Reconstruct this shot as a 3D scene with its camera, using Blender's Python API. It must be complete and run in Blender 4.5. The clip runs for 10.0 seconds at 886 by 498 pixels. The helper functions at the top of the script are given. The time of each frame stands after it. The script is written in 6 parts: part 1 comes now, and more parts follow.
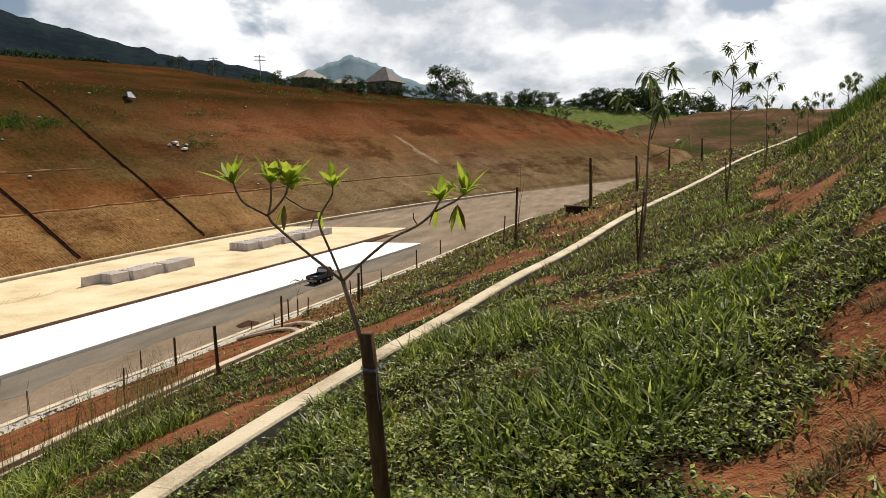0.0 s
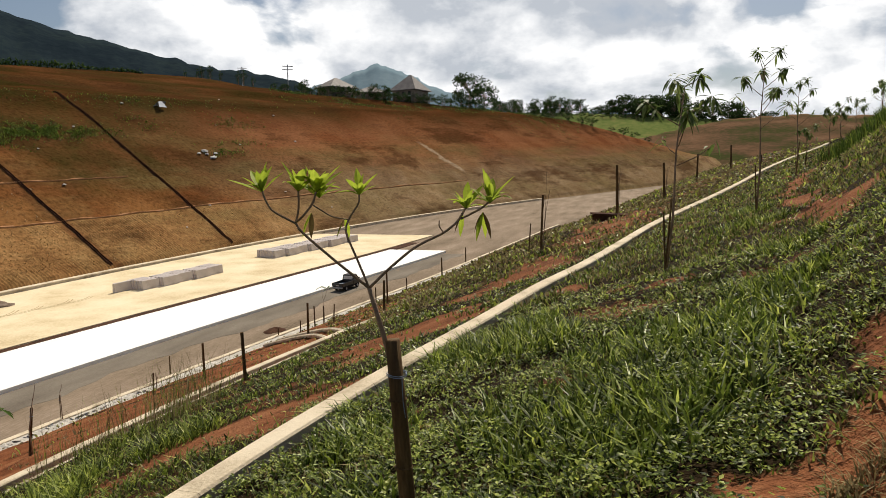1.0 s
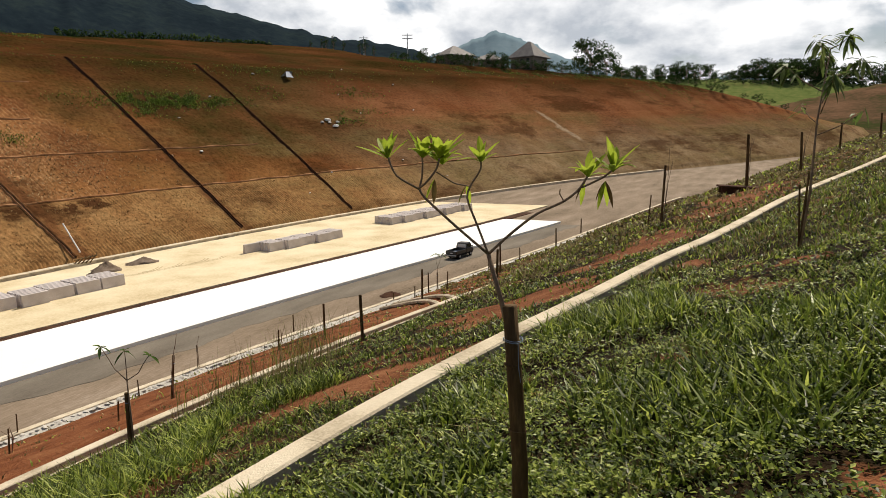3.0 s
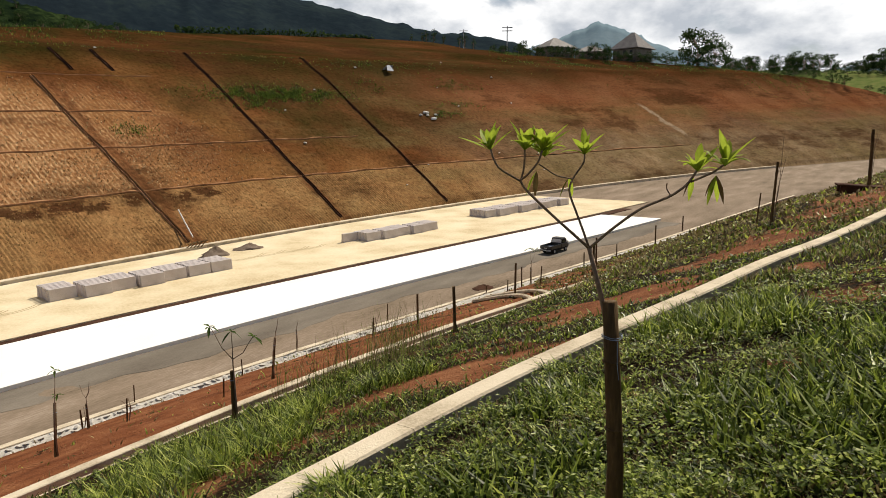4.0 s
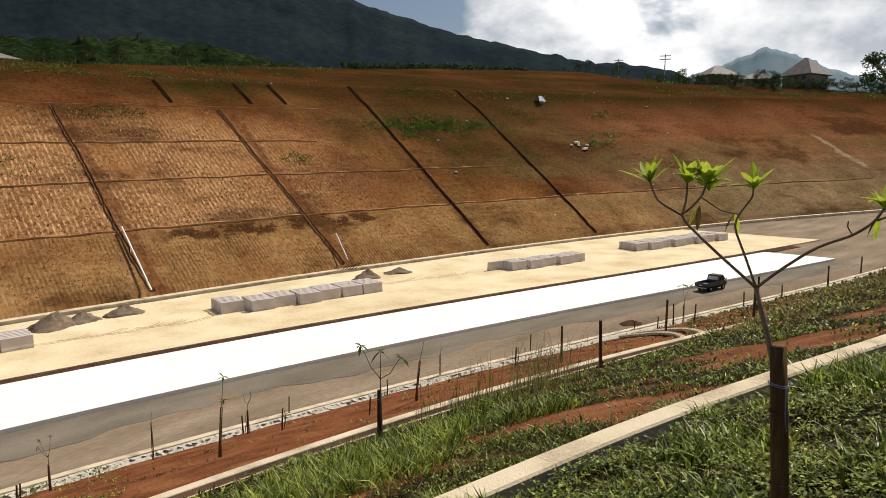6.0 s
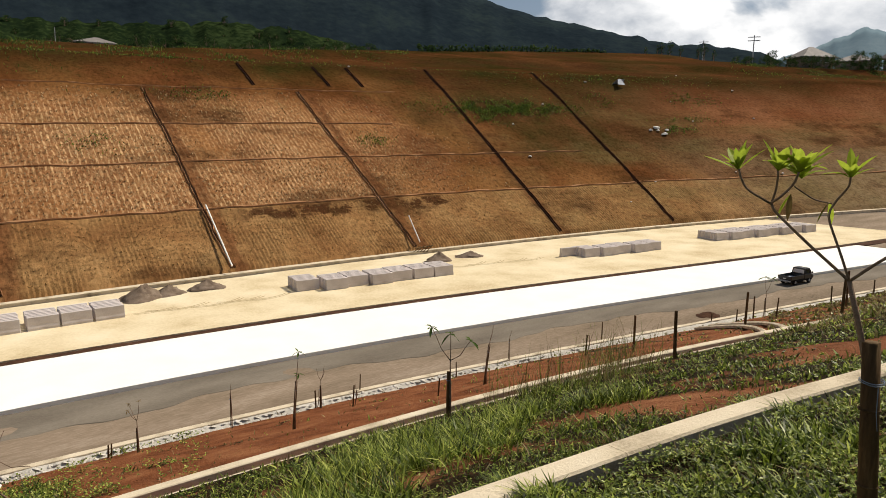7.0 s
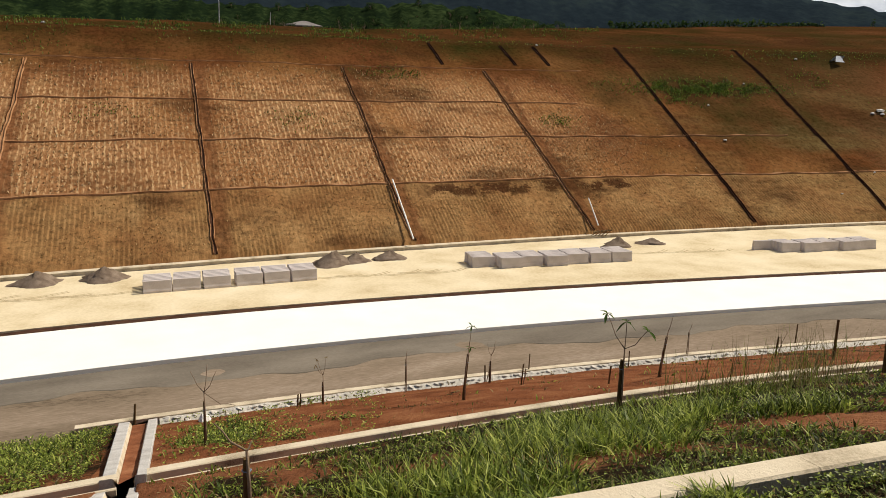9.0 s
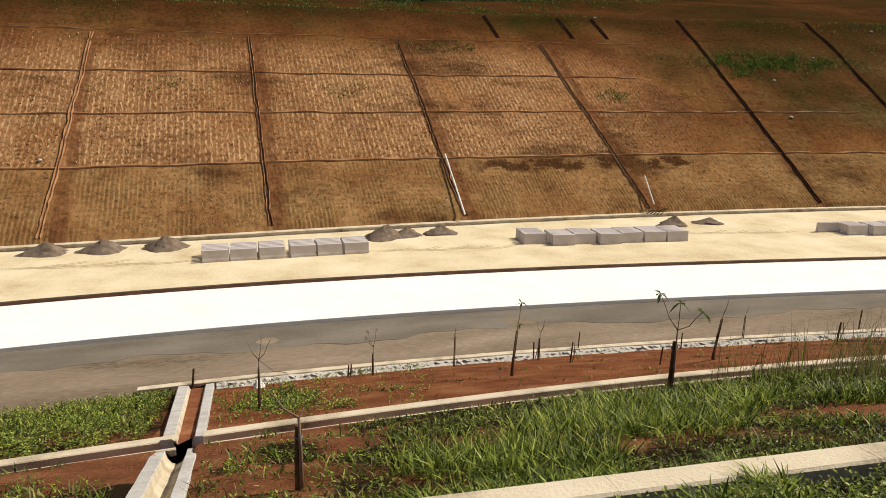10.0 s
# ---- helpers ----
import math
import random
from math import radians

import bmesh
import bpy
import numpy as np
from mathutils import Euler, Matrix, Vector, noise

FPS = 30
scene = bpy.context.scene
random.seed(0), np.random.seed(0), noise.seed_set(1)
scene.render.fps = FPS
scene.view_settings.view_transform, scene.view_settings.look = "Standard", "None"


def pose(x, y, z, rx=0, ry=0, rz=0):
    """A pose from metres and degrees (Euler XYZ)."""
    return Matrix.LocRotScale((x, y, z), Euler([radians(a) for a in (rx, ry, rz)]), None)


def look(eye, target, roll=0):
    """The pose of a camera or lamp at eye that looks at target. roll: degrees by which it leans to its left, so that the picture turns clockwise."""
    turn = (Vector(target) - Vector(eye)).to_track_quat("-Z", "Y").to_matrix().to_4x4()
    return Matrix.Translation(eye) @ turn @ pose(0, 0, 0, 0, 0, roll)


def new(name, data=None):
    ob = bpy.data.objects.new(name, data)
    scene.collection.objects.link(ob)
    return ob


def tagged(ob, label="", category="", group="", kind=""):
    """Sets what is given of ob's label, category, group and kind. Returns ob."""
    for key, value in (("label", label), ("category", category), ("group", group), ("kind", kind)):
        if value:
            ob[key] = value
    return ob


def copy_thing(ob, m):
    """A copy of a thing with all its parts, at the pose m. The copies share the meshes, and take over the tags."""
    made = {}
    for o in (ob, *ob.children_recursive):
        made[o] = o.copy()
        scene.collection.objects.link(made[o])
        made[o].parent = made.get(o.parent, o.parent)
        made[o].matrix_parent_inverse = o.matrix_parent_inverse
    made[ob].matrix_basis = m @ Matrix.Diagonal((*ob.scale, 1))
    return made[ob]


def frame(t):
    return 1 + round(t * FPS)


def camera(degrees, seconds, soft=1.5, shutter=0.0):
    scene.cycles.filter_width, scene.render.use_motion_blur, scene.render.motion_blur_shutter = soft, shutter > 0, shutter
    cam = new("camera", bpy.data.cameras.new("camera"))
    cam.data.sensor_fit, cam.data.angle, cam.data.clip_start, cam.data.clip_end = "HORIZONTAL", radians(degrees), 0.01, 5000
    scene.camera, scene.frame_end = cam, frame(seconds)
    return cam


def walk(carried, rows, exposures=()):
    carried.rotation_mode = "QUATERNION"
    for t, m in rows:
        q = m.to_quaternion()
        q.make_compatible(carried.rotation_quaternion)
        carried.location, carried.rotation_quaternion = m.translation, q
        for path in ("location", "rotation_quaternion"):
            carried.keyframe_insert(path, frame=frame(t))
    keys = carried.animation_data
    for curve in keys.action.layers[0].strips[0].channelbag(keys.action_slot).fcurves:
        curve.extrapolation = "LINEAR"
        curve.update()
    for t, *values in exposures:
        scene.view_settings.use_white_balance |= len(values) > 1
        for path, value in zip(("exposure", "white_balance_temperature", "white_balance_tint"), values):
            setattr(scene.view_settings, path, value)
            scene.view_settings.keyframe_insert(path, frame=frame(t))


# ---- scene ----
cam = camera(65.7, 10.0, soft=0.6)
PATH = [
    (0.0, 0.000, -0.000, 12.500, 83.00, 0.60, 14.00),
    (0.5, 0.004, -0.004, 12.501, 83.36, 0.43, 13.31),
    (1.0, 0.002, -0.012, 12.501, 83.65, 0.74, 16.11),
    (1.5, 0.001, -0.031, 12.501, 83.39, 0.39, 18.22),
    (2.0, 0.003, -0.063, 12.504, 82.68, 0.32, 20.31),
    (3.5, -0.018, -0.068, 12.490, 80.55, 0.35, 29.21),
    (4.0, -0.027, -0.086, 12.488, 80.67, 0.05, 33.64),
    (4.5, -0.030, -0.106, 12.491, 81.15, 0.26, 37.81),
    (5.0, -0.027, -0.122, 12.495, 82.74, -0.03, 40.11),
    (5.5, -0.031, -0.134, 12.496, 83.38, -0.29, 43.13),
    (7.0, -0.029, -0.188, 12.494, 81.64, -1.10, 52.01),
    (7.5, -0.007, -0.233, 12.496, 81.59, -1.76, 55.84),
    (8.0, 0.002, -0.254, 12.496, 81.42, -1.71, 58.42),
    (8.5, -0.010, -0.251, 12.492, 80.12, -2.07, 62.66),
    (9.0, -0.025, -0.254, 12.489, 79.57, -2.11, 66.95),
    (9.5, -0.030, -0.255, 12.486, 77.32, -3.50, 69.51),
    (10.0, -0.030, -0.254, 12.490, 77.34, -2.40, 71.35),
]
EXPOSURES = [(0.0, 0.12), (5.0, 0.09), (7.0, 0.03), (10.0, 0.0)]
walk(cam, [(t, pose(x, y, z, rx, ry, rz)) for t, x, y, z, rx, ry, rz in PATH], EXPOSURES)

# ---- light ----
SUN_AZ, SUN_EL = 2.0, 50.0  # degrees left of the road's axis, degrees high


def sky_world():
    world = bpy.data.worlds.new("sky")
    scene.world = world
    world.use_nodes = True
    nt = world.node_tree
    nt.nodes.clear()
    N, L = nt.nodes.new, nt.links.new
    out, bg, sky = N("ShaderNodeOutputWorld"), N("ShaderNodeBackground"), N("ShaderNodeTexSky")
    sky.sky_type, sky.sun_disc = "NISHITA", False
    sky.sun_elevation, sky.sun_rotation = radians(SUN_EL), radians(-SUN_AZ)
    sky.air_density, sky.dust_density = 1.0, 1.5
    # broken cumulus: billowing noise on the direction; the same noise read a little higher up tells the lit tops from the grey bases
    co, mp, up = N("ShaderNodeTexCoord"), N("ShaderNodeMapping"), N("ShaderNodeMapping")
    for m, dz in ((mp, 0.0), (up, 0.10)):
        m.inputs["Scale"].default_value = (1.0, 1.0, 1.75)
        m.inputs["Location"].default_value = (0.35, 0.1, dz)
        L(co.outputs["Generated"], m.inputs["Vector"])
    big, above, fine = N("ShaderNodeTexNoise"), N("ShaderNodeTexNoise"), N("ShaderNodeTexNoise")
    for n, m in ((big, mp), (above, up)):
        n.inputs["Scale"].default_value, n.inputs["Detail"].default_value, n.inputs["Roughness"].default_value, n.inputs["Distortion"].default_value = 4.2, 9, 0.5, 0.25
        L(m.outputs["Vector"], n.inputs["Vector"])
    fine.inputs["Scale"].default_value, fine.inputs["Detail"].default_value, fine.inputs["Roughness"].default_value = 13.0, 6, 0.6
    L(mp.outputs["Vector"], fine.inputs["Vector"])
    mask, shade = N("ShaderNodeValToRGB"), N("ShaderNodeValToRGB")
    mask.color_ramp.elements[0].position, mask.color_ramp.elements[1].position = 0.415, 0.468
    shade.color_ramp.elements[0].position, shade.color_ramp.elements[1].position = 0.36, 0.56
    shade.color_ramp.elements[0].color = (8.4, 9.0, 9.9, 1)
    shade.color_ramp.elements[1].color = (17.0, 17.0, 17.0, 1)
    mix = N("ShaderNodeMix")
    mix.data_type = "RGBA"
    L(big.outputs["Fac"], mask.inputs["Fac"])
    slope, lit, curl = N("ShaderNodeMath"), N("ShaderNodeMath"), N("ShaderNodeMath")
    slope.operation, lit.operation, curl.operation = "SUBTRACT", "MULTIPLY_ADD", "MULTIPLY_ADD"
    L(big.outputs["Fac"], slope.inputs[0])
    L(above.outputs["Fac"], slope.inputs[1])
    L(slope.outputs[0], lit.inputs[0])
    lit.inputs[1].default_value, lit.inputs[2].default_value = 1.1, 0.30
    L(fine.outputs["Fac"], curl.inputs[0])
    curl.inputs[1].default_value = 0.38
    L(lit.outputs[0], curl.inputs[2])
    L(curl.outputs[0], shade.inputs["Fac"])
    # the cover thins out overhead, where the sky is open
    sep, open_up, cover = N("ShaderNodeSeparateXYZ"), N("ShaderNodeMapRange"), N("ShaderNodeMath")
    L(co.outputs["Generated"], sep.inputs[0])
    L(sep.outputs["Z"], open_up.inputs["Value"])
    open_up.inputs["From Min"].default_value, open_up.inputs["From Max"].default_value = 0.24, 0.38
    open_up.inputs["To Min"].default_value, open_up.inputs["To Max"].default_value = 1.0, 0.06
    cover.operation = "MULTIPLY"
    L(mask.outputs["Color"], cover.inputs[0])
    L(open_up.outputs["Result"], cover.inputs[1])
    L(cover.outputs[0], mix.inputs["Factor"])
    L(sky.outputs["Color"], mix.inputs["A"])
    L(shade.outputs["Color"], mix.inputs["B"])
    L(mix.outputs["Result"], bg.inputs["Color"])
    bg.inputs["Strength"].default_value = 0.058
    L(bg.outputs["Background"], out.inputs["Surface"])


sky_world()
sun = new("sun", bpy.data.lights.new("sun", "SUN"))
sun.data.energy, sun.data.angle, sun.data.color = 5.0, radians(0.55), (1.0, 0.91, 0.77)
sun_dir = Vector((-math.sin(radians(SUN_AZ)) * math.cos(radians(SUN_EL)), math.cos(radians(SUN_AZ)) * math.cos(radians(SUN_EL)), math.sin(radians(SUN_EL))))
sun.matrix_world = look(sun_dir * 200, (0, 0, 0))


# ---- materials ----
def material(name, stops, scale=3.0, fine=40.0, rough=0.9, bump=0.3, metal=0.0, coords="Object", stretch=(1, 1, 1), mixed=0.35, spec=0.05, through_light=0.0, vary=0.0):
    """A surface whose colour runs over the stops by a coarse and a fine noise, with fine relief."""
    m = bpy.data.materials.new(name)
    m.use_nodes = True
    nt = m.node_tree
    N, L = nt.nodes.new, nt.links.new
    bsdf = nt.nodes["Principled BSDF"]
    co, mp = N("ShaderNodeTexCoord"), N("ShaderNodeMapping")
    mp.inputs["Scale"].default_value = stretch
    L(co.outputs[coords], mp.inputs["Vector"])
    a, b = N("ShaderNodeTexNoise"), N("ShaderNodeTexNoise")
    a.inputs["Scale"].default_value, a.inputs["Detail"].default_value = scale, 6
    b.inputs["Scale"].default_value, b.inputs["Detail"].default_value, b.inputs["Roughness"].default_value = fine, 4, 0.65
    L(mp.outputs["Vector"], a.inputs["Vector"])
    L(mp.outputs["Vector"], b.inputs["Vector"])
    mx = N("ShaderNodeMix")
    mx.inputs["Factor"].default_value = mixed
    L(a.outputs["Fac"], mx.inputs["A"])
    L(b.outputs["Fac"], mx.inputs["B"])
    value = mx.outputs["Result"]
    if vary:
        info, add = N("ShaderNodeNewGeometry"), N("ShaderNodeMath")
        add.operation = "MULTIPLY_ADD"
        add.inputs[1].default_value = vary
        L(info.outputs["Random Per Island"], add.inputs[0])
        L(value, add.inputs[2])
        sub = N("ShaderNodeMath")
        sub.operation = "SUBTRACT"
        sub.inputs[1].default_value = vary / 2
        L(add.outputs[0], sub.inputs[0])
        value = sub.outputs[0]
    ramp = N("ShaderNodeValToRGB")
    while len(ramp.color_ramp.elements) < len(stops):
        ramp.color_ramp.elements.new(0.5)
    for el, (p, c) in zip(ramp.color_ramp.elements, stops):
        el.position, el.color = p, (*c, 1)
    L(value, ramp.inputs["Fac"])
    L(ramp.outputs["Color"], bsdf.inputs["Base Color"])
    bsdf.inputs["Roughness"].default_value, bsdf.inputs["Metallic"].default_value = rough, metal
    bsdf.inputs["Specular IOR Level"].default_value = spec
    if bump:
        bp = N("ShaderNodeBump")
        bp.inputs["Strength"].default_value, bp.inputs["Distance"].default_value = bump, 0.02
        L(b.outputs["Fac"], bp.inputs["Height"])
        L(bp.outputs["Normal"], bsdf.inputs["Normal"])
    if through_light:
        tr, ad = N("ShaderNodeBsdfTranslucent"), N("ShaderNodeMixShader")
        L(ramp.outputs["Color"], tr.inputs["Color"])
        ad.inputs["Fac"].default_value = through_light
        L(bsdf.outputs["BSDF"], ad.inputs[1])
        L(tr.outputs["BSDF"], ad.inputs[2])
        L(ad.outputs["Shader"], nt.nodes["Material Output"].inputs["Surface"])
    return m


RED_SOIL = material("red_soil", [(0.3, (0.10, 0.035, 0.016)), (0.5, (0.22, 0.080, 0.036)), (0.7, (0.33, 0.15, 0.075))], 0.8, 9, 0.95, 0.8)


def turf_material(name, soil_stops):
    """Red earth where nothing grows, thatch darkened as gap shade where the grass stands; the ground carries how thick
    it is as "cover".
    """
    m = material(name, soil_stops, 0.8, 9, 0.95, 0.9)
    nt = m.node_tree
    N, L = nt.nodes.new, nt.links.new
    bsdf = nt.nodes["Principled BSDF"]
    bsdf.inputs["Normal"].links[0].from_node.inputs["Distance"].default_value = 0.10
    soil = bsdf.inputs["Base Color"].links[0].from_socket
    at, nz, ramp, mix, add = N("ShaderNodeAttribute"), N("ShaderNodeTexNoise"), N("ShaderNodeValToRGB"), N("ShaderNodeMix"), N("ShaderNodeMath")
    at.attribute_name = "cover"
    nz.inputs["Scale"].default_value, nz.inputs["Detail"].default_value = 6.0, 6
    co = N("ShaderNodeTexCoord")
    L(co.outputs["Object"], nz.inputs["Vector"])
    add.operation = "MULTIPLY_ADD"
    add.inputs[1].default_value, add.inputs[2].default_value = 0.9, -0.45
    L(nz.outputs["Fac"], add.inputs[0])
    tot = N("ShaderNodeMath")
    L(at.outputs["Fac"], tot.inputs[0])
    L(add.outputs[0], tot.inputs[1])
    ramp.color_ramp.elements[0].position, ramp.color_ramp.elements[1].position = 0.30, 0.60
    L(tot.outputs[0], ramp.inputs["Fac"])
    mix.data_type = "RGBA"
    L(ramp.outputs["Color"], mix.inputs["Factor"])
    L(soil, mix.inputs["A"])
    # thatch brown taken near black, painting the shade between the blades
    mix.inputs["B"].default_value = (0.018, 0.011, 0.004, 1)
    L(mix.outputs["Result"], bsdf.inputs["Base Color"])
    return m


TURF = turf_material("turf", [(0.3, (0.075, 0.028, 0.012)), (0.5, (0.18, 0.068, 0.029)), (0.7, (0.29, 0.135, 0.064))])
RED_TURF = turf_material("red_turf", [(0.3, (0.085, 0.028, 0.011)), (0.5, (0.19, 0.067, 0.027)), (0.7, (0.29, 0.13, 0.058))])
TERRACE = material("terrace_earth", [(0.38, (0.045, 0.052, 0.018)), (0.48, (0.09, 0.060, 0.034)), (0.57, (0.14, 0.080, 0.047)), (0.7, (0.19, 0.125, 0.08))], 0.03, 0.4, 1.0, 0.0, spec=0.0, stretch=(1, 1, 5))
SUBBASE = material("subbase", [(0.30, (0.10, 0.075, 0.05)), (0.42, (0.19, 0.145, 0.10)), (0.55, (0.255, 0.195, 0.14)), (0.72, (0.36, 0.29, 0.22))], 0.22, 4.0, 0.95, 0.7, stretch=(2.2, 0.55, 1), mixed=0.45)
SHOULDER = material("aggregate", [(0.3, (0.12, 0.10, 0.078)), (0.5, (0.175, 0.15, 0.118)), (0.7, (0.25, 0.215, 0.17))], 0.35, 9, 0.95, 0.6, stretch=(1.6, 0.5, 1))
CONCRETE_WHITE = material("cured_concrete", [(0.3, (0.84, 0.83, 0.76)), (0.7, (0.92, 0.91, 0.86))], 0.4, 12, 0.7, 0.1)
CONCRETE_LEAN = material("lean_concrete", [(0.25, (0.42, 0.31, 0.17)), (0.42, (0.62, 0.51, 0.32)), (0.55, (0.72, 0.61, 0.41)), (0.75, (0.78, 0.70, 0.52))], 0.30, 5, 0.85, 0.15)
CONCRETE_OLD = material("weathered_concrete", [(0.28, (0.13, 0.11, 0.075)), (0.38, (0.40, 0.33, 0.23)), (0.50, (0.60, 0.51, 0.37)), (0.72, (0.72, 0.63, 0.48))], 1.1, 26, 0.9, 0.6, mixed=0.28)
CONCRETE_GREY = material("grey_concrete", [(0.3, (0.42, 0.37, 0.345)), (0.5, (0.57, 0.51, 0.48)), (0.7, (0.68, 0.62, 0.59))], 0.9, 14, 0.85, 0.25, vary=0.25)
RUBBLE = material("rubble", [(0.25, (0.30, 0.27, 0.23)), (0.5, (0.52, 0.48, 0.42)), (0.75, (0.70, 0.66, 0.58))], 3.0, 20, 0.9, 0.5, vary=0.5)
DARK_SOIL = material("dark_soil", [(0.3, (0.035, 0.018, 0.012)), (0.6, (0.085, 0.042, 0.025)), (0.8, (0.14, 0.07, 0.04))], 1.2, 10, 0.95, 0.7)
GRAVEL = material("gravel", [(0.3, (0.10, 0.07, 0.05)), (0.5, (0.18, 0.135, 0.10)), (0.7, (0.28, 0.22, 0.17))], 2.0, 30, 0.95, 0.9)
# the cloud shade on the mountain is put into these blackish forest tones
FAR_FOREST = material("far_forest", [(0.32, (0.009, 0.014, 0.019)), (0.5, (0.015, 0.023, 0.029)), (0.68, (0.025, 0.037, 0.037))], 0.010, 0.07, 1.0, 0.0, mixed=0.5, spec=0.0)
FIELD = material("field", [(0.3, (0.06, 0.09, 0.025)), (0.50, (0.12, 0.15, 0.045)), (0.60, (0.17, 0.17, 0.06)), (0.72, (0.19, 0.11, 0.055))], 0.02, 0.25, 1.0, 0.0, mixed=0.5, spec=0.0, stretch=(1, 0.4, 3))
# woodland green, lowered in colour to include cloud shade
WOODED = material("wooded", [(0.34, (0.004, 0.008, 0.005)), (0.5, (0.010, 0.018, 0.007)), (0.66, (0.035, 0.052, 0.018))], 0.02, 0.22, 1.0, 0.0, mixed=0.6, spec=0.0)
# distance haze is painted in as a pale blue base colour
HAZE_MOUNTAIN = material("haze_mountain", [(0.3, (0.12, 0.18, 0.22)), (0.7, (0.19, 0.25, 0.28))], 0.004, 0.03, 1.0, 0.0, spec=0.0)
EYE = 12.5
GRADE = 0.035


def cubic(y, a, b, c, d, lo, hi):
    """A cubic in y that runs straight on below lo and above hi."""
    y = np.asarray(y, float)
    k = np.clip(y, lo, hi)
    slope = b + 2 * c * k + 3 * d * k * k
    return a + b * k + c * k * k + d * k ** 3 + slope * (y - k)


MAIN_Y = (-40.0, -12.0, 1.5, 4.0, 6.5, 9.0, 12.0, 15.0, 17.0, 18.6, 25.7, 35.7, 43.3, 54.5, 65.6, 73.4, 95.0)
MAIN_X = (-9.0, -6.1, -4.40, -4.08, -3.74, -3.25, -2.58, -1.94, -1.40, -1.02, 0.50, 3.27, 5.47, 8.75, 12.73, 15.97, 24.5)


def x_main(y):
    """The uphill edge of the long kerb: a smooth line through its bends, straight on at the ends."""
    y = np.asarray(y, float)
    Y, X = np.array(MAIN_Y), np.array(MAIN_X)
    slope = np.gradient(X, Y)
    k = np.clip(y, Y[0], Y[-1])
    i = np.clip(np.searchsorted(Y, k) - 1, 0, len(Y) - 2)
    h = Y[i + 1] - Y[i]
    t = (k - Y[i]) / h
    value = (1 + 2 * t) * (1 - t) ** 2 * X[i] + t * (1 - t) ** 2 * h * slope[i] + t * t * (3 - 2 * t) * X[i + 1] + t * t * (t - 1) * h * slope[i + 1]
    return value + np.where(y > k, slope[-1], slope[0]) * (y - k)


def x_mid(y):
    return cubic(y, -13.20, 0.0044, 0.00288, 6.3e-5, -5, 21)


def x_edge(y):
    return cubic(y, -28.75, 0.0287, 0.00345, -2.5e-5, -15, 70) + 0.0024 * np.clip(np.asarray(y, float) - 100, 0, 150) ** 2


def x_lane(y):
    return cubic(y, -35.68, 0.0308, 0.00314, -1.9e-5, -15, 85)


def x_foot(y):
    return cubic(y, -58.7, -0.0244, 0.00131, 1.0e-6, 5, 170)


def z_road(y):
    y = np.asarray(y, float)
    return GRADE * np.clip(y, -80, 400)


def z_main(y):
    y = np.clip(y, -40, 90)
    return 9.2 + 0.05 * y + 0.0006 * np.clip(y - 25, 0, 60) ** 2


def z_mid(y):
    return 5.62 + GRADE * np.clip(y, -40, 90)


SLOPE = 0.65
BENCH = (7.7, 14.4, 20.6, 27.4)
BRINK = 34.0
CREST_AZ = (-30, -8, -4, 2, 6, 13, 22, 29, 33, 40, 46, 60, 75, 88, 99, 130)
CREST_EL = (0.3, 0.5, 1.1, 3.0, 4.1, 5.2, 6.0, 6.6, 7.4, 7.7, 7.8, 7.6, 7.0, 6.7, 6.0, 4.0)


def crest(x, y):
    az = np.degrees(np.arctan2(-x, y))
    return EYE + np.tan(np.radians(np.interp(az, CREST_AZ, CREST_EL))) * np.hypot(x, y)


def z_cut(u, y):
    """Height of the cut slope, u metres behind its foot."""
    u = np.asarray(u, float)
    over = np.maximum(u - BRINK, 0)
    step = 0.9 * np.clip((over - 10) / 3, 0, 1)
    return z_road(y) + 0.5 + SLOPE * np.minimum(u, BENCH[3]) + 0.58 * np.clip(u - BENCH[3], 0, BRINK - BENCH[3]) + 0.21 * over + step


def z_hill(v, y):
    """Height of the near bank, v metres uphill of the drain."""
    v = np.asarray(v, float)
    return z_main(y) + 0.02 + 0.30 * np.minimum(v, 5) + 0.8 * np.clip(v - 5, 0, 3.5) + 0.12 * np.clip(v - 8.5, 0, 30)


def ground_z(x, y):
    """Height of the smooth ground at one or many places."""
    x, y = np.asarray(x, float), np.asarray(y, float)
    m, k, e, f = x_main(y), x_mid(y), x_edge(y), x_foot(y)
    k, e = np.minimum(k, m - 2.0), np.minimum(e, np.minimum(k, m - 2.0) - 3.0)
    f = np.minimum(f, e - 8.0)
    zr, zk, zm = z_road(y), z_mid(y), z_main(y)
    bow = 1.0 - 0.5 * np.clip((y - 20) / 12, 0, 1)
    bank = zk + (zm - zk) * np.clip((x - k) / (m - k), 0, 1) ** bow
    strip = zr + (zk - 0.1 - zr) * np.clip((x - e) / (k - e), 0, 1)
    cut = z_cut(f - x, y)
    lim = crest(x, y)
    cut = np.minimum(cut, lim)
    return np.where(x >= m, z_hill(x - m, y), np.where(x >= k, bank, np.where(x >= e, strip, np.where(x >= f, zr, cut))))


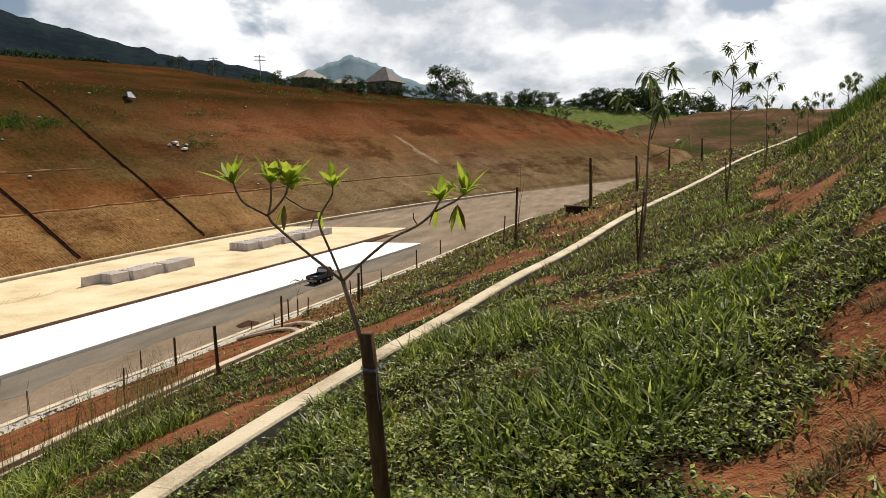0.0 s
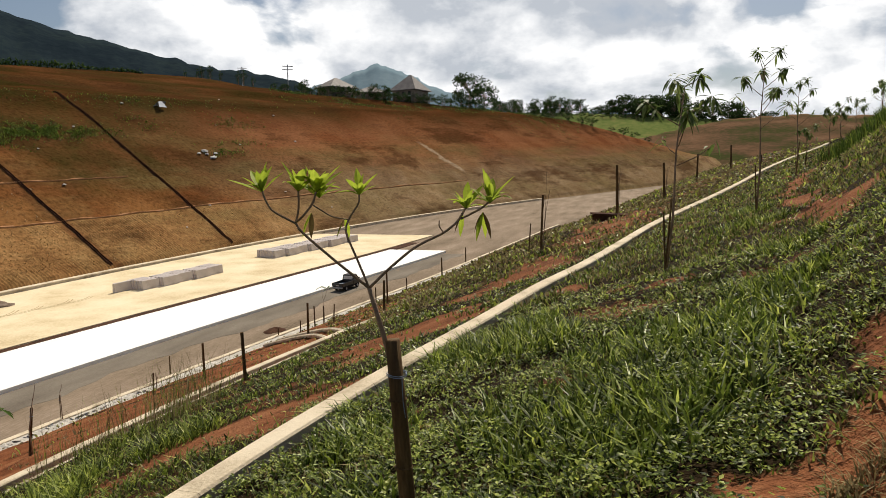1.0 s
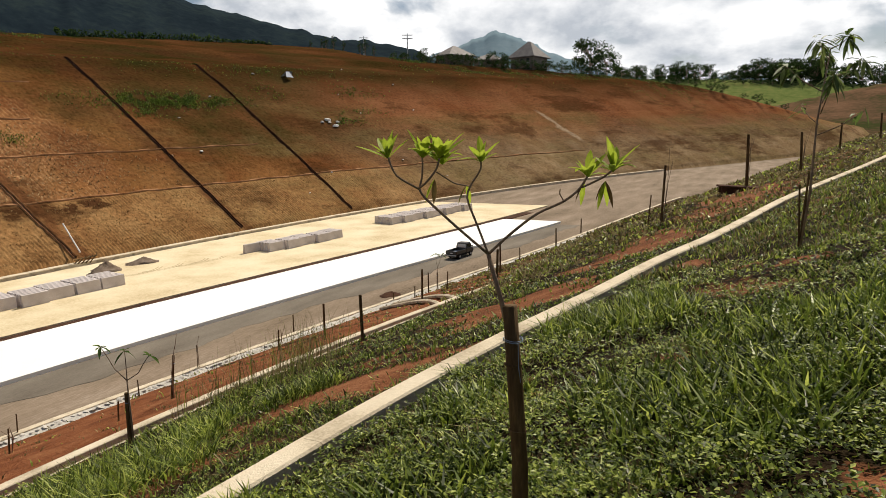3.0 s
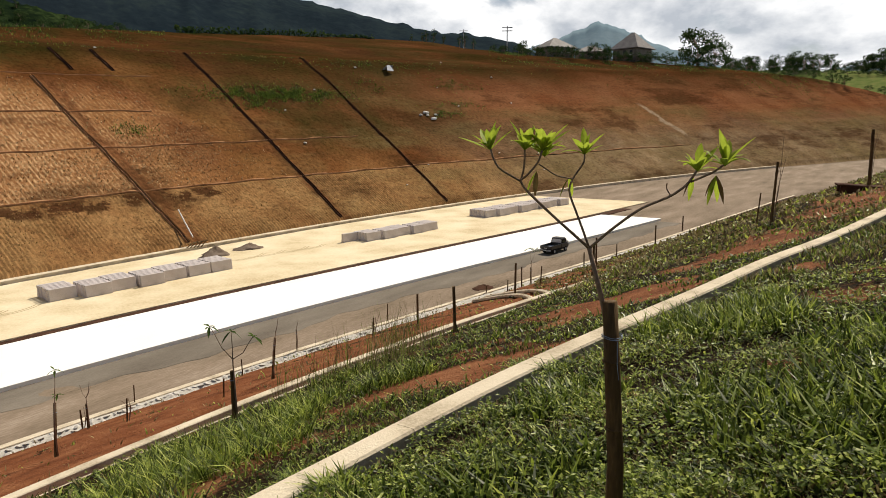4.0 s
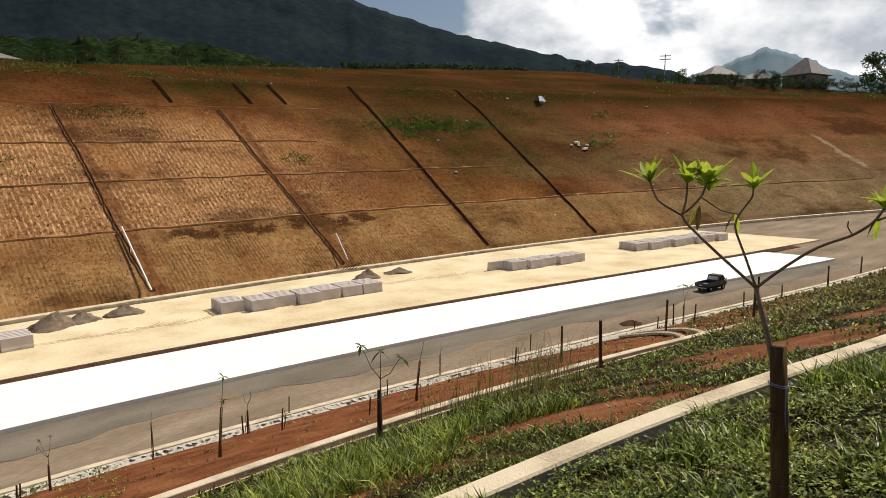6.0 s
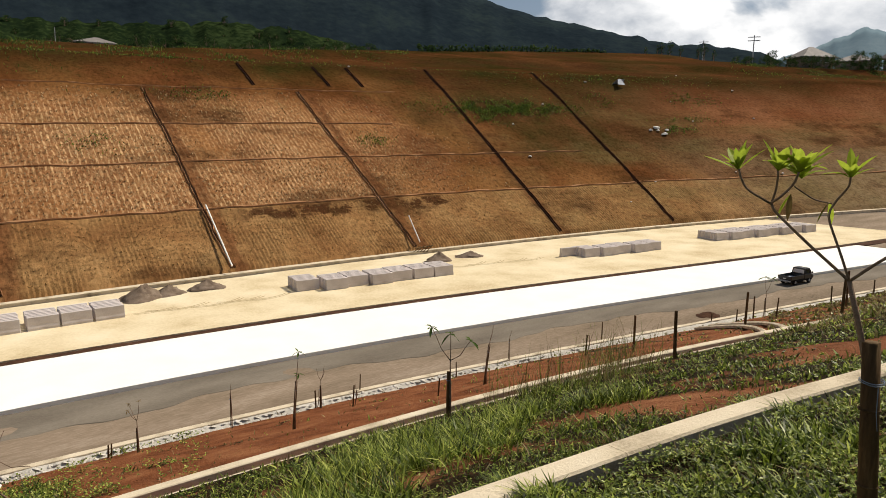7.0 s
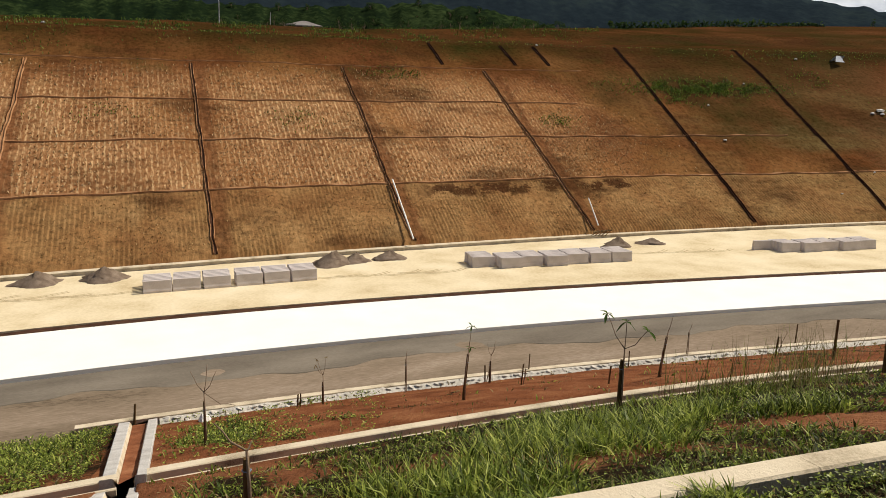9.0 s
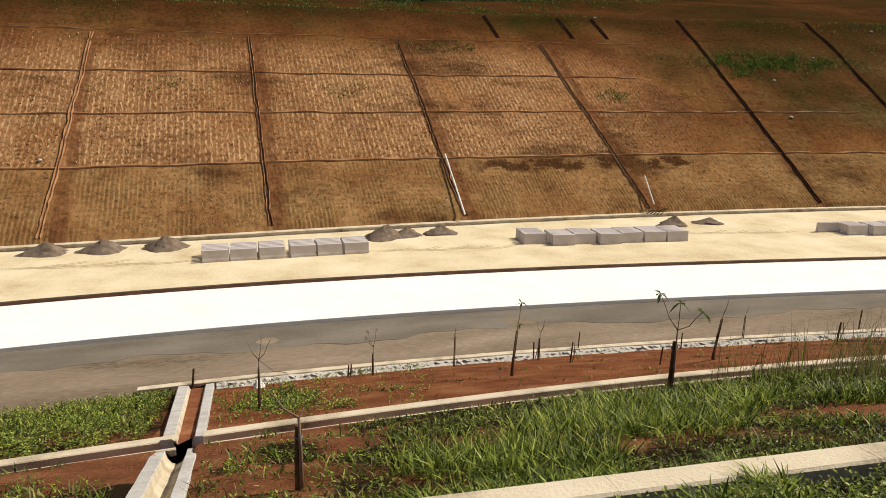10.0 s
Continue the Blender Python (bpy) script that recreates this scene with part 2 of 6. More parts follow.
def wobble(x, y, size, seed=0.0):
    """Smooth uneven values between -1 and 1, from a few crossing waves."""
    x, y = np.asarray(x, float) / size, np.asarray(y, float) / size
    x, y = x + 0.7 * np.sin(y * 0.83 + seed), y + 0.7 * np.sin(x * 0.71 - seed)
    s = np.sin(x * 1.7 + seed) * np.cos(y * 1.3 - seed * 1.7) + np.sin(x * 0.9 - y * 2.1 + seed * 2.3) + 0.6 * np.sin(2.9 * x + 2.3 * y + seed) + 0.5 * np.cos(4.3 * y - 1.1 * x + seed * 0.7)
    return s / 3.1


def near_spot(x, y, cx, cy, rx, ry):
    return np.exp(-((x - cx) / rx) ** 2 - ((y - cy) / ry) ** 2)


def grass_cover(x, y):
    """How thickly grass grows, 0 to 1: thin on the trodden earth beside the camera and along the middle of the verge."""
    x, y = np.asarray(x, float), np.asarray(y, float)
    v = x - x_main(y)
    k = np.minimum(x_mid(y), x_main(y) - 2.0)
    t = (x - k) / (x_main(y) - k)
    e = (x - x_edge(y)) / (k - x_edge(y))
    n = 0.5 + 0.55 * wobble(x, y, 1.2, 5.0) + 0.35 * wobble(x, y, 0.42, 9.0)
    bare = 1.35 * near_spot(x, y, 1.22, 3.5, 0.36, 0.65) + 1.3 * near_spot(x, y, 1.75, 5.1, 0.30, 0.7) + 0.75 * near_spot(x, y, 0.68, 3.75, 0.2, 0.25) + 0.8 * near_spot(x, y, 2.6, 7.4, 0.35, 0.9)
    path = 0.75 * np.exp(-((v - 4.4 - 0.13 * np.clip(22 - y, 0, 14) - 0.25 * wobble(y, y * 0, 1.6, 2.0)) / 0.42) ** 2) * np.clip((y - 9.5) / 3, 0, 1)
    hill = np.clip(1.25 * n + 0.32 - bare - path - 0.45 * near_spot(x, y, -0.2, 10.5, 1.1, 2.2) + 0.4 * near_spot(x, y, 0.2, 6.0, 0.7, 2.0), 0.0, 1)
    verge = np.clip(n * 1.25 + 0.3 - 1.1 * np.exp(-((t - 0.70 - 0.10 * wobble(x, y, 2.0, 3.0)) / 0.19) ** 2) * np.clip(0.68 + 0.75 * wobble(x * 0 + y, y * 0, 2.6, 1.0), 0.0, 1) - 0.9 * near_spot(x, y, -1.0, 32.0, 2.2, 5.0) - 1.3 * near_spot(x, y, -11.8, -1.5, 3.4, 3.6), 0.0, 1)
    strip = np.clip((n - 0.62) * 1.2 + 0.35 * np.clip((y - 14) / 12, 0, 1) + 0.5 * np.clip((y - 40) / 20, 0, 1), 0.02, 0.95) + np.where(y < -1.6, 0.45, 0)
    strip = np.clip(strip + 0.6 * near_spot(x, y, -19.0, 1.6, 3.0, 1.0), 0, 1)
    verge = np.clip(verge + 0.30 * np.clip((y - 20) / 16, 0, 1), 0, 1)
    return np.where(v > 0, hill, np.where(t > 0, verge, np.where(e > 0, strip, 0)))


# ---- ground ----
def mesh_from(name, verts, faces, mats, slots=None, smooth=False, uv=None):
    me = bpy.data.meshes.new(name)
    verts, faces = np.asarray(verts, np.float32), np.asarray(faces, np.int32)
    n, k = faces.shape
    me.vertices.add(len(verts))
    me.vertices.foreach_set("co", verts.ravel())
    me.loops.add(n * k)
    me.loops.foreach_set("vertex_index", faces.ravel())
    me.polygons.add(n)
    me.polygons.foreach_set("loop_start", np.arange(0, n * k, k, dtype=np.int32))
    me.polygons.foreach_set("loop_total", np.full(n, k, np.int32))
    for m in mats:
        me.materials.append(m)
    if slots is not None:
        me.polygons.foreach_set("material_index", np.asarray(slots, np.int32))
    me.update(calc_edges=True)
    if uv is not None:
        me.uv_layers.new(name="UVMap").data.foreach_set("uv", np.asarray(uv, np.float32)[faces.ravel()].ravel())
    me.polygons.foreach_set("use_smooth", np.full(n, bool(smooth)))
    me.validate()
    return me


def slope_material():
    """The cut slope: red earth with planted rows, dry grass, benches and bare patches. UV: metres along, metres up the slope."""
    m = bpy.data.materials.new("cut_slope")
    m.use_nodes = True
    nt = m.node_tree
    N, L = nt.nodes.new, nt.links.new
    bsdf = nt.nodes["Principled BSDF"]
    uv, sep = N("ShaderNodeUVMap"), N("ShaderNodeSeparateXYZ")
    L(uv.outputs["UV"], sep.inputs[0])

    def math_node(op, a, b=None, c=None):
        n = N("ShaderNodeMath")
        n.operation = op
        for i, v in enumerate((a, b, c)):
            if v is None:
                continue
            if isinstance(v, (int, float)):
                n.inputs[i].default_value = v
            else:
                L(v, n.inputs[i])
        return n.outputs[0]

    def noise_node(scale, detail=5, rough=0.6, stretch=(1, 1, 1), shift=(0, 0, 0)):
        mp, n = N("ShaderNodeMapping"), N("ShaderNodeTexNoise")
        mp.inputs["Scale"].default_value, mp.inputs["Location"].default_value = stretch, shift
        L(uv.outputs["UV"], mp.inputs["Vector"])
        L(mp.outputs["Vector"], n.inputs["Vector"])
        n.inputs["Scale"].default_value, n.inputs["Detail"].default_value, n.inputs["Roughness"].default_value = scale, detail, rough
        return n.outputs["Fac"]

    def ramp(fac, stops):
        r = N("ShaderNodeValToRGB")
        while len(r.color_ramp.elements) < len(stops):
            r.color_ramp.elements.new(0.5)
        for el, (p, c) in zip(r.color_ramp.elements, stops):
            el.position, el.color = p, (c, c, c, 1) if isinstance(c, (int, float)) else (*c, 1)
        L(fac, r.inputs["Fac"])
        return r.outputs["Color"]

    def blend(fac, a, b):
        x = N("ShaderNodeMix")
        x.data_type = "RGBA"
        L(fac, x.inputs["Factor"])
        for v, s in ((a, "A"), (b, "B")):
            if isinstance(v, tuple):
                x.inputs[s].default_value = (*v, 1)
            else:
                L(v, x.inputs[s])
        return x.outputs["Result"]

    along, up = sep.outputs["X"], sep.outputs["Y"]
    base = ramp(noise_node(0.09, 7, 0.6), [(0.30, (0.078, 0.027, 0.010)), (0.44, (0.15, 0.055, 0.019)), (0.56, (0.215, 0.092, 0.031)), (0.72, (0.30, 0.145, 0.055))])
    # first bench: drier, yellower grass
    low = math_node("LESS_THAN", up, 7.6)
    dry = ramp(noise_node(0.25, 6, 0.65, shift=(30, 4, 0)), [(0.3, (0.20, 0.095, 0.038)), (0.45, (0.29, 0.155, 0.062)), (0.6, (0.35, 0.205, 0.086)), (0.75, (0.42, 0.265, 0.12))])
    col = blend(math_node("MULTIPLY", low, 0.85), base, dry)
    # fine furrows down the first bench
    furrow = ramp(math_node("SINE", math_node("MULTIPLY_ADD", along, 17.0, math_node("MULTIPLY", noise_node(0.8, 3), 5.0))), [(0.0, 0.45), (0.6, 0.0)])
    furrow = math_node("MULTIPLY", math_node("MULTIPLY", furrow, low), ramp(noise_node(0.2, 4, shift=(2, 8, 0)), [(0.40, 0.0), (0.58, 1.0)]))
    col = blend(furrow, col, (0.060, 0.030, 0.010))
    # planted benches: paler raked earth with straw in columns
    hilly = ramp(math_node("DIVIDE", up, 60.0), [(0.125, 0.0), (0.132, 1.0), (0.36, 1.0), (0.45, 0.0)])
    near = ramp(math_node("MULTIPLY_ADD", noise_node(0.08, 5, 0.6, shift=(7, 1, 0)), 0.5, math_node("MULTIPLY_ADD", along, 0.01, 0.0)), [(0.62, 1.0), (0.82, 0.0)])
    planted = math_node("MULTIPLY", hilly, near)
    patch = ramp(noise_node(0.075, 5, 0.62, shift=(11, 3, 0)), [(0.34, 0.2), (0.55, 1.0)])
    planted = math_node("MULTIPLY", planted, patch)
    col = blend(math_node("MULTIPLY", planted, 0.75), col, ramp(noise_node(0.5, 5), [(0.3, (0.21, 0.088, 0.034)), (0.5, (0.30, 0.145, 0.062)), (0.7, (0.38, 0.205, 0.095))]))
    dots = ramp(noise_node(1.0, 3, 0.6, stretch=(5.5, 1.9, 1)), [(0.44, 0.0), (0.56, 1.0)])
    rows = ramp(math_node("SINE", math_node("MULTIPLY", along, 12.5)), [(0.0, 0.25), (0.7, 1.0)])
    col = blend(math_node("MULTIPLY", math_node("MULTIPLY", dots, rows), planted), col, (0.56, 0.36, 0.18))
    # bare trodden bands beside the drains
    for place in (-12.3, 4.7, 22.3, 41.5, 61.0):
        gap = math_node("ABSOLUTE", math_node("ADD", math_node("SUBTRACT", along, place + 0.75), math_node("MULTIPLY", math_node("SUBTRACT", noise_node(0.35, 4, shift=(place, 0, 0)), 0.5), 2.6)))
        col = blend(math_node("MULTIPLY", ramp(gap, [(0.35, 0.75), (1.0, 0.0)]), ramp(math_node("DIVIDE", up, 60.0), [(0.42, 1.0), (0.47, 0.0)])), col, ramp(noise_node(1.4, 5), [(0.35, (0.085, 0.032, 0.013)), (0.65, (0.19, 0.078, 0.032))]))
    # ragged slumps torn out of the top of the first bench
    torn = math_node("MULTIPLY", ramp(math_node("DIVIDE", up, 60.0), [(0.090, 0.0), (0.098, 1.0), (0.120, 1.0), (0.126, 0.0)]), ramp(math_node("MULTIPLY", along, 0.01), [(0.24, 0.0), (0.27, 1.0), (0.50, 1.0), (0.53, 0.0)]))
    torn = math_node("MULTIPLY", torn, ramp(noise_node(0.30, 5, 0.65, stretch=(1, 1.5, 1), shift=(4, 2, 0)), [(0.49, 0.0), (0.53, 0.9)]))
    col = blend(torn, col, (0.055, 0.022, 0.010))
    # cloud shade painted dark over thinly weeded earth, past the fifth drain and upper benches
    cloud_shade = math_node("MULTIPLY", ramp(math_node("MULTIPLY_ADD", noise_node(0.06, 6, 0.6, shift=(13, 5, 0)), 0.6, math_node("MULTIPLY", along, 0.01)), [(0.80, 0.0), (0.98, 0.88)]), ramp(math_node("MULTIPLY_ADD", noise_node(0.09, 6, 0.6), 0.16, math_node("DIVIDE", up, 60.0)), [(0.21, 0.0), (0.33, 1.0)]))
    cloud_shade = math_node("MULTIPLY", cloud_shade, ramp(math_node("MULTIPLY_ADD", noise_node(0.05, 5, shift=(1, 3, 0)), 0.3, math_node("MULTIPLY", along, 0.005)), [(0.66, 1.0), (0.78, 0.0)]))
    col = blend(cloud_shade, col, ramp(noise_node(0.16, 7, 0.68, shift=(8, 8, 0)), [(0.36, (0.034, 0.030, 0.009)), (0.5, (0.062, 0.037, 0.013)), (0.66, (0.098, 0.046, 0.018))]))
    # green weeds, mostly on the gentle ground above
    weeds = ramp(noise_node(0.16, 8, 0.72, shift=(5, 9, 0)), [(0.53, 0.0), (0.66, 1.0)])
    above = ramp(math_node("DIVIDE", up, 60.0), [(0.30, 0.10), (0.52, 0.55), (0.75, 0.9)])
    col = blend(math_node("MULTIPLY", weeds, above), col, (0.055, 0.070, 0.020))
    # bare red earth far along, greyer at its foot
    red = ramp(math_node("MULTIPLY_ADD", along, 0.005, 0.0), [(0.42, 0.0), (0.56, 0.75)])
    redmix = math_node("MULTIPLY", red, ramp(math_node("DIVIDE", up, 60.0), [(0.20, 0.0), (0.34, 1.0)]))
    col = blend(redmix, col, ramp(noise_node(0.12, 6), [(0.35, (0.165, 0.060, 0.026)), (0.65, (0.26, 0.115, 0.054))]))
    grey = math_node("MULTIPLY", red, ramp(math_node("DIVIDE", up, 60.0), [(0.16, 0.85), (0.32, 0.0)]))
    col = blend(grey, col, ramp(noise_node(0.3, 6), [(0.3, (0.15, 0.108, 0.060)), (0.5, (0.23, 0.172, 0.102)), (0.7, (0.31, 0.24, 0.15))]))
    # upper terraces: olive earth, its colour further darkened to hold the cloud shade
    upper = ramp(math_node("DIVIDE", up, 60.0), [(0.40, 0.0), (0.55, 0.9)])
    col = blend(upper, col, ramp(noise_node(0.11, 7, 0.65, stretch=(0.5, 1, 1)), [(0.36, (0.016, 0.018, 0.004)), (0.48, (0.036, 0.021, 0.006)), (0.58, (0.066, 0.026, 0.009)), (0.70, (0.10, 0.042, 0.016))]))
    # dry olive grass in loose bands on the far half
    olive = ramp(noise_node(0.06, 7, 0.68, stretch=(0.6, 2.0, 1), shift=(21, 2, 0)), [(0.46, 0.0), (0.62, 0.6)])
    olive = math_node("MULTIPLY", olive, ramp(math_node("DIVIDE", up, 60.0), [(0.30, 1.0), (0.42, 0.15)]))
    olive = math_node("MULTIPLY", olive, ramp(math_node("MULTIPLY_ADD", along, 0.005, 0.0), [(0.22, 0.0), (0.40, 1.0)]))
    col = blend(olive, col, ramp(noise_node(0.5, 6), [(0.3, (0.085, 0.062, 0.022)), (0.7, (0.19, 0.145, 0.06))]))
    # a pale washed-out scar running down the far slope
    off = math_node("ABSOLUTE", math_node("ADD", math_node("SUBTRACT", along, 152.3), math_node("MULTIPLY", math_node("SUBTRACT", noise_node(0.5, 5), 0.5), 4.0)))
    scar = math_node("MULTIPLY", ramp(off, [(0.30, 0.8), (0.95, 0.0)]), ramp(math_node("DIVIDE", up, 60.0), [(0.16, 0.0), (0.19, 1.0), (0.33, 1.0), (0.36, 0.0)]))
    col = blend(scar, col, (0.36, 0.27, 0.18))
    # uneven dark brown patches, longer along the slope than up it
    dark_patch = ramp(noise_node(0.05, 6, 0.7, stretch=(1, 2.2, 1), shift=(3, 14, 0)), [(0.52, 0.0), (0.62, 0.7)])
    col = blend(dark_patch, col, (0.055, 0.024, 0.010))
    # stains and speckle
    speck = ramp(noise_node(2.2, 4, 0.7), [(0.30, 0.35), (0.48, 0.95), (0.7, 1.4)])
    mul = N("ShaderNodeMix")
    mul.data_type, mul.blend_type = "RGBA", "MULTIPLY"
    mul.inputs["Factor"].default_value = 0.75
    L(col, mul.inputs["A"])
    L(speck, mul.inputs["B"])
    L(mul.outputs["Result"], bsdf.inputs["Base Color"])
    bsdf.inputs["Roughness"].default_value, bsdf.inputs["Specular IOR Level"].default_value = 1.0, 0.0
    bp = N("ShaderNodeBump")
    bp.inputs["Strength"].default_value, bp.inputs["Distance"].default_value = 0.7, 0.25
    L(noise_node(1.1, 6, 0.7), bp.inputs["Height"])
    L(bp.outputs["Normal"], bsdf.inputs["Normal"])
    return m


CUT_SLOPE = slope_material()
rows_y = np.concatenate([[-1500, -600, -250], np.arange(-120, -12, 4.0), np.arange(-12, -1.7, 0.4), np.arange(-1.7, -0.3, 0.07), np.arange(-0.2, 40, 0.4), np.arange(40, 110, 1.5), np.arange(110, 260, 4.0), [280, 320, 400, 600, 1200, 3000]])
DRAIN_W, DRAIN_D = 0.24, 0.20   # the open drain uphill of the long kerb
hill_v = np.concatenate([[0.0, 0.0, DRAIN_W, DRAIN_W], DRAIN_W + np.cumsum(np.full(44, 0.2)), 9.2 + np.array([1.5, 3, 6, 10, 16, 25, 40, 80, 200, 600, 1500])])
bank_t, strip_t = np.linspace(0, 1, 22), np.linspace(0, 1, 26)
road_t = np.linspace(0, 1, 14)
cut_u = np.concatenate([[0.4, 1.0], np.linspace(2, 7.3, 8), [7.7, 8.5], np.linspace(9.5, 14, 6), [14.4, 15.1], np.linspace(16, 20.2, 6), [20.6, 21.2], np.linspace(22, 27, 7), [27.4, 28.2], np.linspace(29, 33.4, 6), [34.0, 34.6], np.linspace(36, 60, 18), np.linspace(63, 130, 22), [150, 200, 300, 600, 1500, 3000]])


def carve(x, y):
    """How far the ground is cut down under the channels that come down the bank."""
    t = np.clip((-5.0 - x) / 7.65, 0, 1)
    up = (np.abs(y + 0.84 + 0.16 * t) < 0.72 * (0.26 + 0.15 * t)) & (x < -5.0) & (x > -13.0)
    t = np.clip((-13.1 - x) / 14.9, 0, 1)
    low = (np.abs(y + 0.90 + 0.08 * t) < 0.72 * (0.40 + 0.30 * t)) & (x <= -13.0) & (x > -27.8)
    return np.where(up | low, 0.36, 0.0)


def ground_sheet():
    R = len(rows_y)
    y = rows_y[:, None]
    m, k = x_main(y), np.minimum(x_mid(y), x_main(y) - 2.0)
    e = np.minimum(x_edge(y), k - 3.0)
    f = np.minimum(x_foot(y), e - 8.0)
    cols, zs, us, slot = [], [], [], []
    # from the top of the near bank, over the road, to the far hill
    for i, v in list(enumerate(hill_v))[::-1]:
        x = m + v + 0 * y
        z = z_hill(v, y) + 0 * x
        if i in (1, 2):
            z = z - DRAIN_D
        elif v > 0.3:
            z = z + 0.07 * wobble(x, y, 0.9, 1.0) * min(1, v) + 0.05 * wobble(x, y, 0.33, 4.0)
        z = z - np.where(v > 45, 0.05 * (v - 45), 0)
        cols.append(x), zs.append(z), us.append(0 * x + v), slot.append(0)
    for t in bank_t[::-1][1:]:
        x = k + (m - k) * t
        z = ground_z(x, y) + 0.08 * wobble(x, y, 1.1, 2.0) * np.clip(4 * t * (1 - t), 0, 1) - (0.12 if t == 0 else 0) - carve(x, y)
        cols.append(x), zs.append(z), us.append(0 * x), slot.append(0)
    for t in strip_t[::-1][1:]:
        x = e + (k - e) * t
        z = ground_z(x, y) + 0.10 * wobble(x, y, 1.7, 3.0) * np.clip(4 * t * (1 - t), 0, 1) - 0.35 * np.clip(1 - t / 0.10, 0, 1) - carve(x, y)
        cols.append(x), zs.append(z), us.append(0 * x), slot.append(1)
    for t in road_t[::-1]:
        x = f + (e - 0.25 - f) * t
        z = z_road(y) + 0 * x + 0.03 * wobble(x, y, 4.0, 5.0)
        cols.append(x), zs.append(z), us.append(0 * x), slot.append(2)
    top = None
    for u in cut_u:
        x = f - u + 0 * y
        z, lim = z_cut(u, y), crest(x, y)
        rough = 0.11 * wobble(x, y, 2.6, 6.0) + 0.10 * wobble(x, y, 7.0, 7.0)
        z = z + rough * min(1, u / 3)
        for b in BENCH[:3]:
            z = z - 0.10 * (abs(u - b) < 0.2)
        if top is None:
            top = np.full_like(x, 1e9)
        over = (z > lim) & (top > 1e8)
        top = np.where(over, u, top)
        z = np.where(top < 1e8, np.minimum(z, lim + 0.2 * wobble(x, y, 6.0, 2.2) - 0.14 * np.maximum(u - top - 4, 0)), z)
        z = np.maximum(z, -40.0)
        cols.append(x), zs.append(z), us.append(0 * x + u), slot.append(4)
    X, Z, U = np.hstack(cols), np.hstack(zs), np.hstack(us)
    Yg = np.broadcast_to(y, X.shape)
    C = X.shape[1]
    verts = np.stack([X, Yg, Z], -1).reshape(-1, 3)
    a = (np.arange(R - 1)[:, None] * C + np.arange(C - 1)[None]).ravel()
    faces = np.stack([a, a + C, a + C + 1, a + 1], -1)
    slots = np.broadcast_to(np.array(slot[1:])[None], (R - 1, C - 1)).ravel()
    uv = np.stack([Yg.ravel(), U.ravel()], -1)
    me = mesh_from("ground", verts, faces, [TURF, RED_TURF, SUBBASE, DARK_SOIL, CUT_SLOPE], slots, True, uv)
    cover = me.attributes.new("cover", "FLOAT", "POINT")
    cover.data.foreach_set("value", grass_cover(verts[:, 0], verts[:, 1]).astype(np.float32))
    ob = new("ground", me)
    return tagged(ob, "valley ground of red earth, turf and grey subbase with a cut slope", "ground", kind="structure")


ground = ground_sheet()


def ribbon(name, left, right, z, thick, y0, y1, step, mat, round_top=0.0):
    """A long slab between two lines left(y) and right(y), with its top at z(y)."""
    ys = np.arange(y0, y1 + step / 2, step)
    l, r, zt = left(ys), right(ys), z(ys)
    ring = np.stack([np.stack([l, ys, zt - thick], -1), np.stack([l, ys, zt - round_top], -1), np.stack([l + round_top, ys, zt], -1),
                     np.stack([r - round_top, ys, zt], -1), np.stack([r, ys, zt - round_top], -1), np.stack([r, ys, zt - thick], -1)], 1)
    n = len(ys)
    i, j = np.meshgrid(np.arange(n - 1), np.arange(6), indexing="ij")
    faces = np.stack([i * 6 + j, i * 6 + (j + 1) % 6, (i + 1) * 6 + (j + 1) % 6, (i + 1) * 6 + j], -1).reshape(-1, 4)
    caps = [(0, 1, 2, 5), (2, 3, 4, 5), ((n - 1) * 6 + 5, (n - 1) * 6 + 2, (n - 1) * 6 + 1, (n - 1) * 6), ((n - 1) * 6 + 5, (n - 1) * 6 + 4, (n - 1) * 6 + 3, (n - 1) * 6 + 2)]
    return new(name, mesh_from(name, ring.reshape(-1, 3), np.vstack([faces, caps]), [mat]))


tagged(ribbon("pavement_lane", lambda y: x_lane(y) - 7.3, x_lane, lambda y: z_road(y) + 0.24, 0.45, -90, 80.5, 2.5, CONCRETE_WHITE, 0.015),
       "freshly cured white concrete carriageway slab on grey subbase", "road", kind="structure")
tagged(ribbon("aggregate_shoulder", lambda y: x_lane(y) + 0.02, lambda y: x_lane(y) + 3.0 + 0.35 * np.sin(y * 0.31) + 0.2 * np.sin(y * 0.9 + 1) + 0.12 * np.sin(y * 2.3), lambda y: z_road(y) + 0.02, 0.2, -90, 79, 0.5, SHOULDER, 0.03),
       "dark grey compacted aggregate shoulder beside the white slab", "road", kind="structure")
tagged(ribbon("slab_trench", lambda y: x_lane(y) - 8.62, lambda y: x_lane(y) - 7.28, lambda y: z_road(y) + 0.07 + 0.03 * np.sin(y * 1.7), 0.2, -90, 88, 1.0, DARK_SOIL, 0.03),
       "dark loose soil between the two concrete strips", "road", kind="structure")
tagged(ribbon("lean_concrete_base", lambda y: x_foot(y) + 0.75 + 0.08 * np.sin(y * 0.9), lambda y: x_lane(y) - 8.6, lambda y: z_road(y) + 0.15, 0.3, -90, 96, 2.5, CONCRETE_LEAN, 0.015),
       "cream lean concrete base strip beside the white carriageway", "road", kind="structure")


# ---- kerbs and drains ----
def empty_setting(name, label, category):
    ob = new(name)
    return tagged(ob, label, category, kind="structure")


kerb = empty_setting("long_kerb", "long weathered concrete drain kerb between grass banks", "kerb")
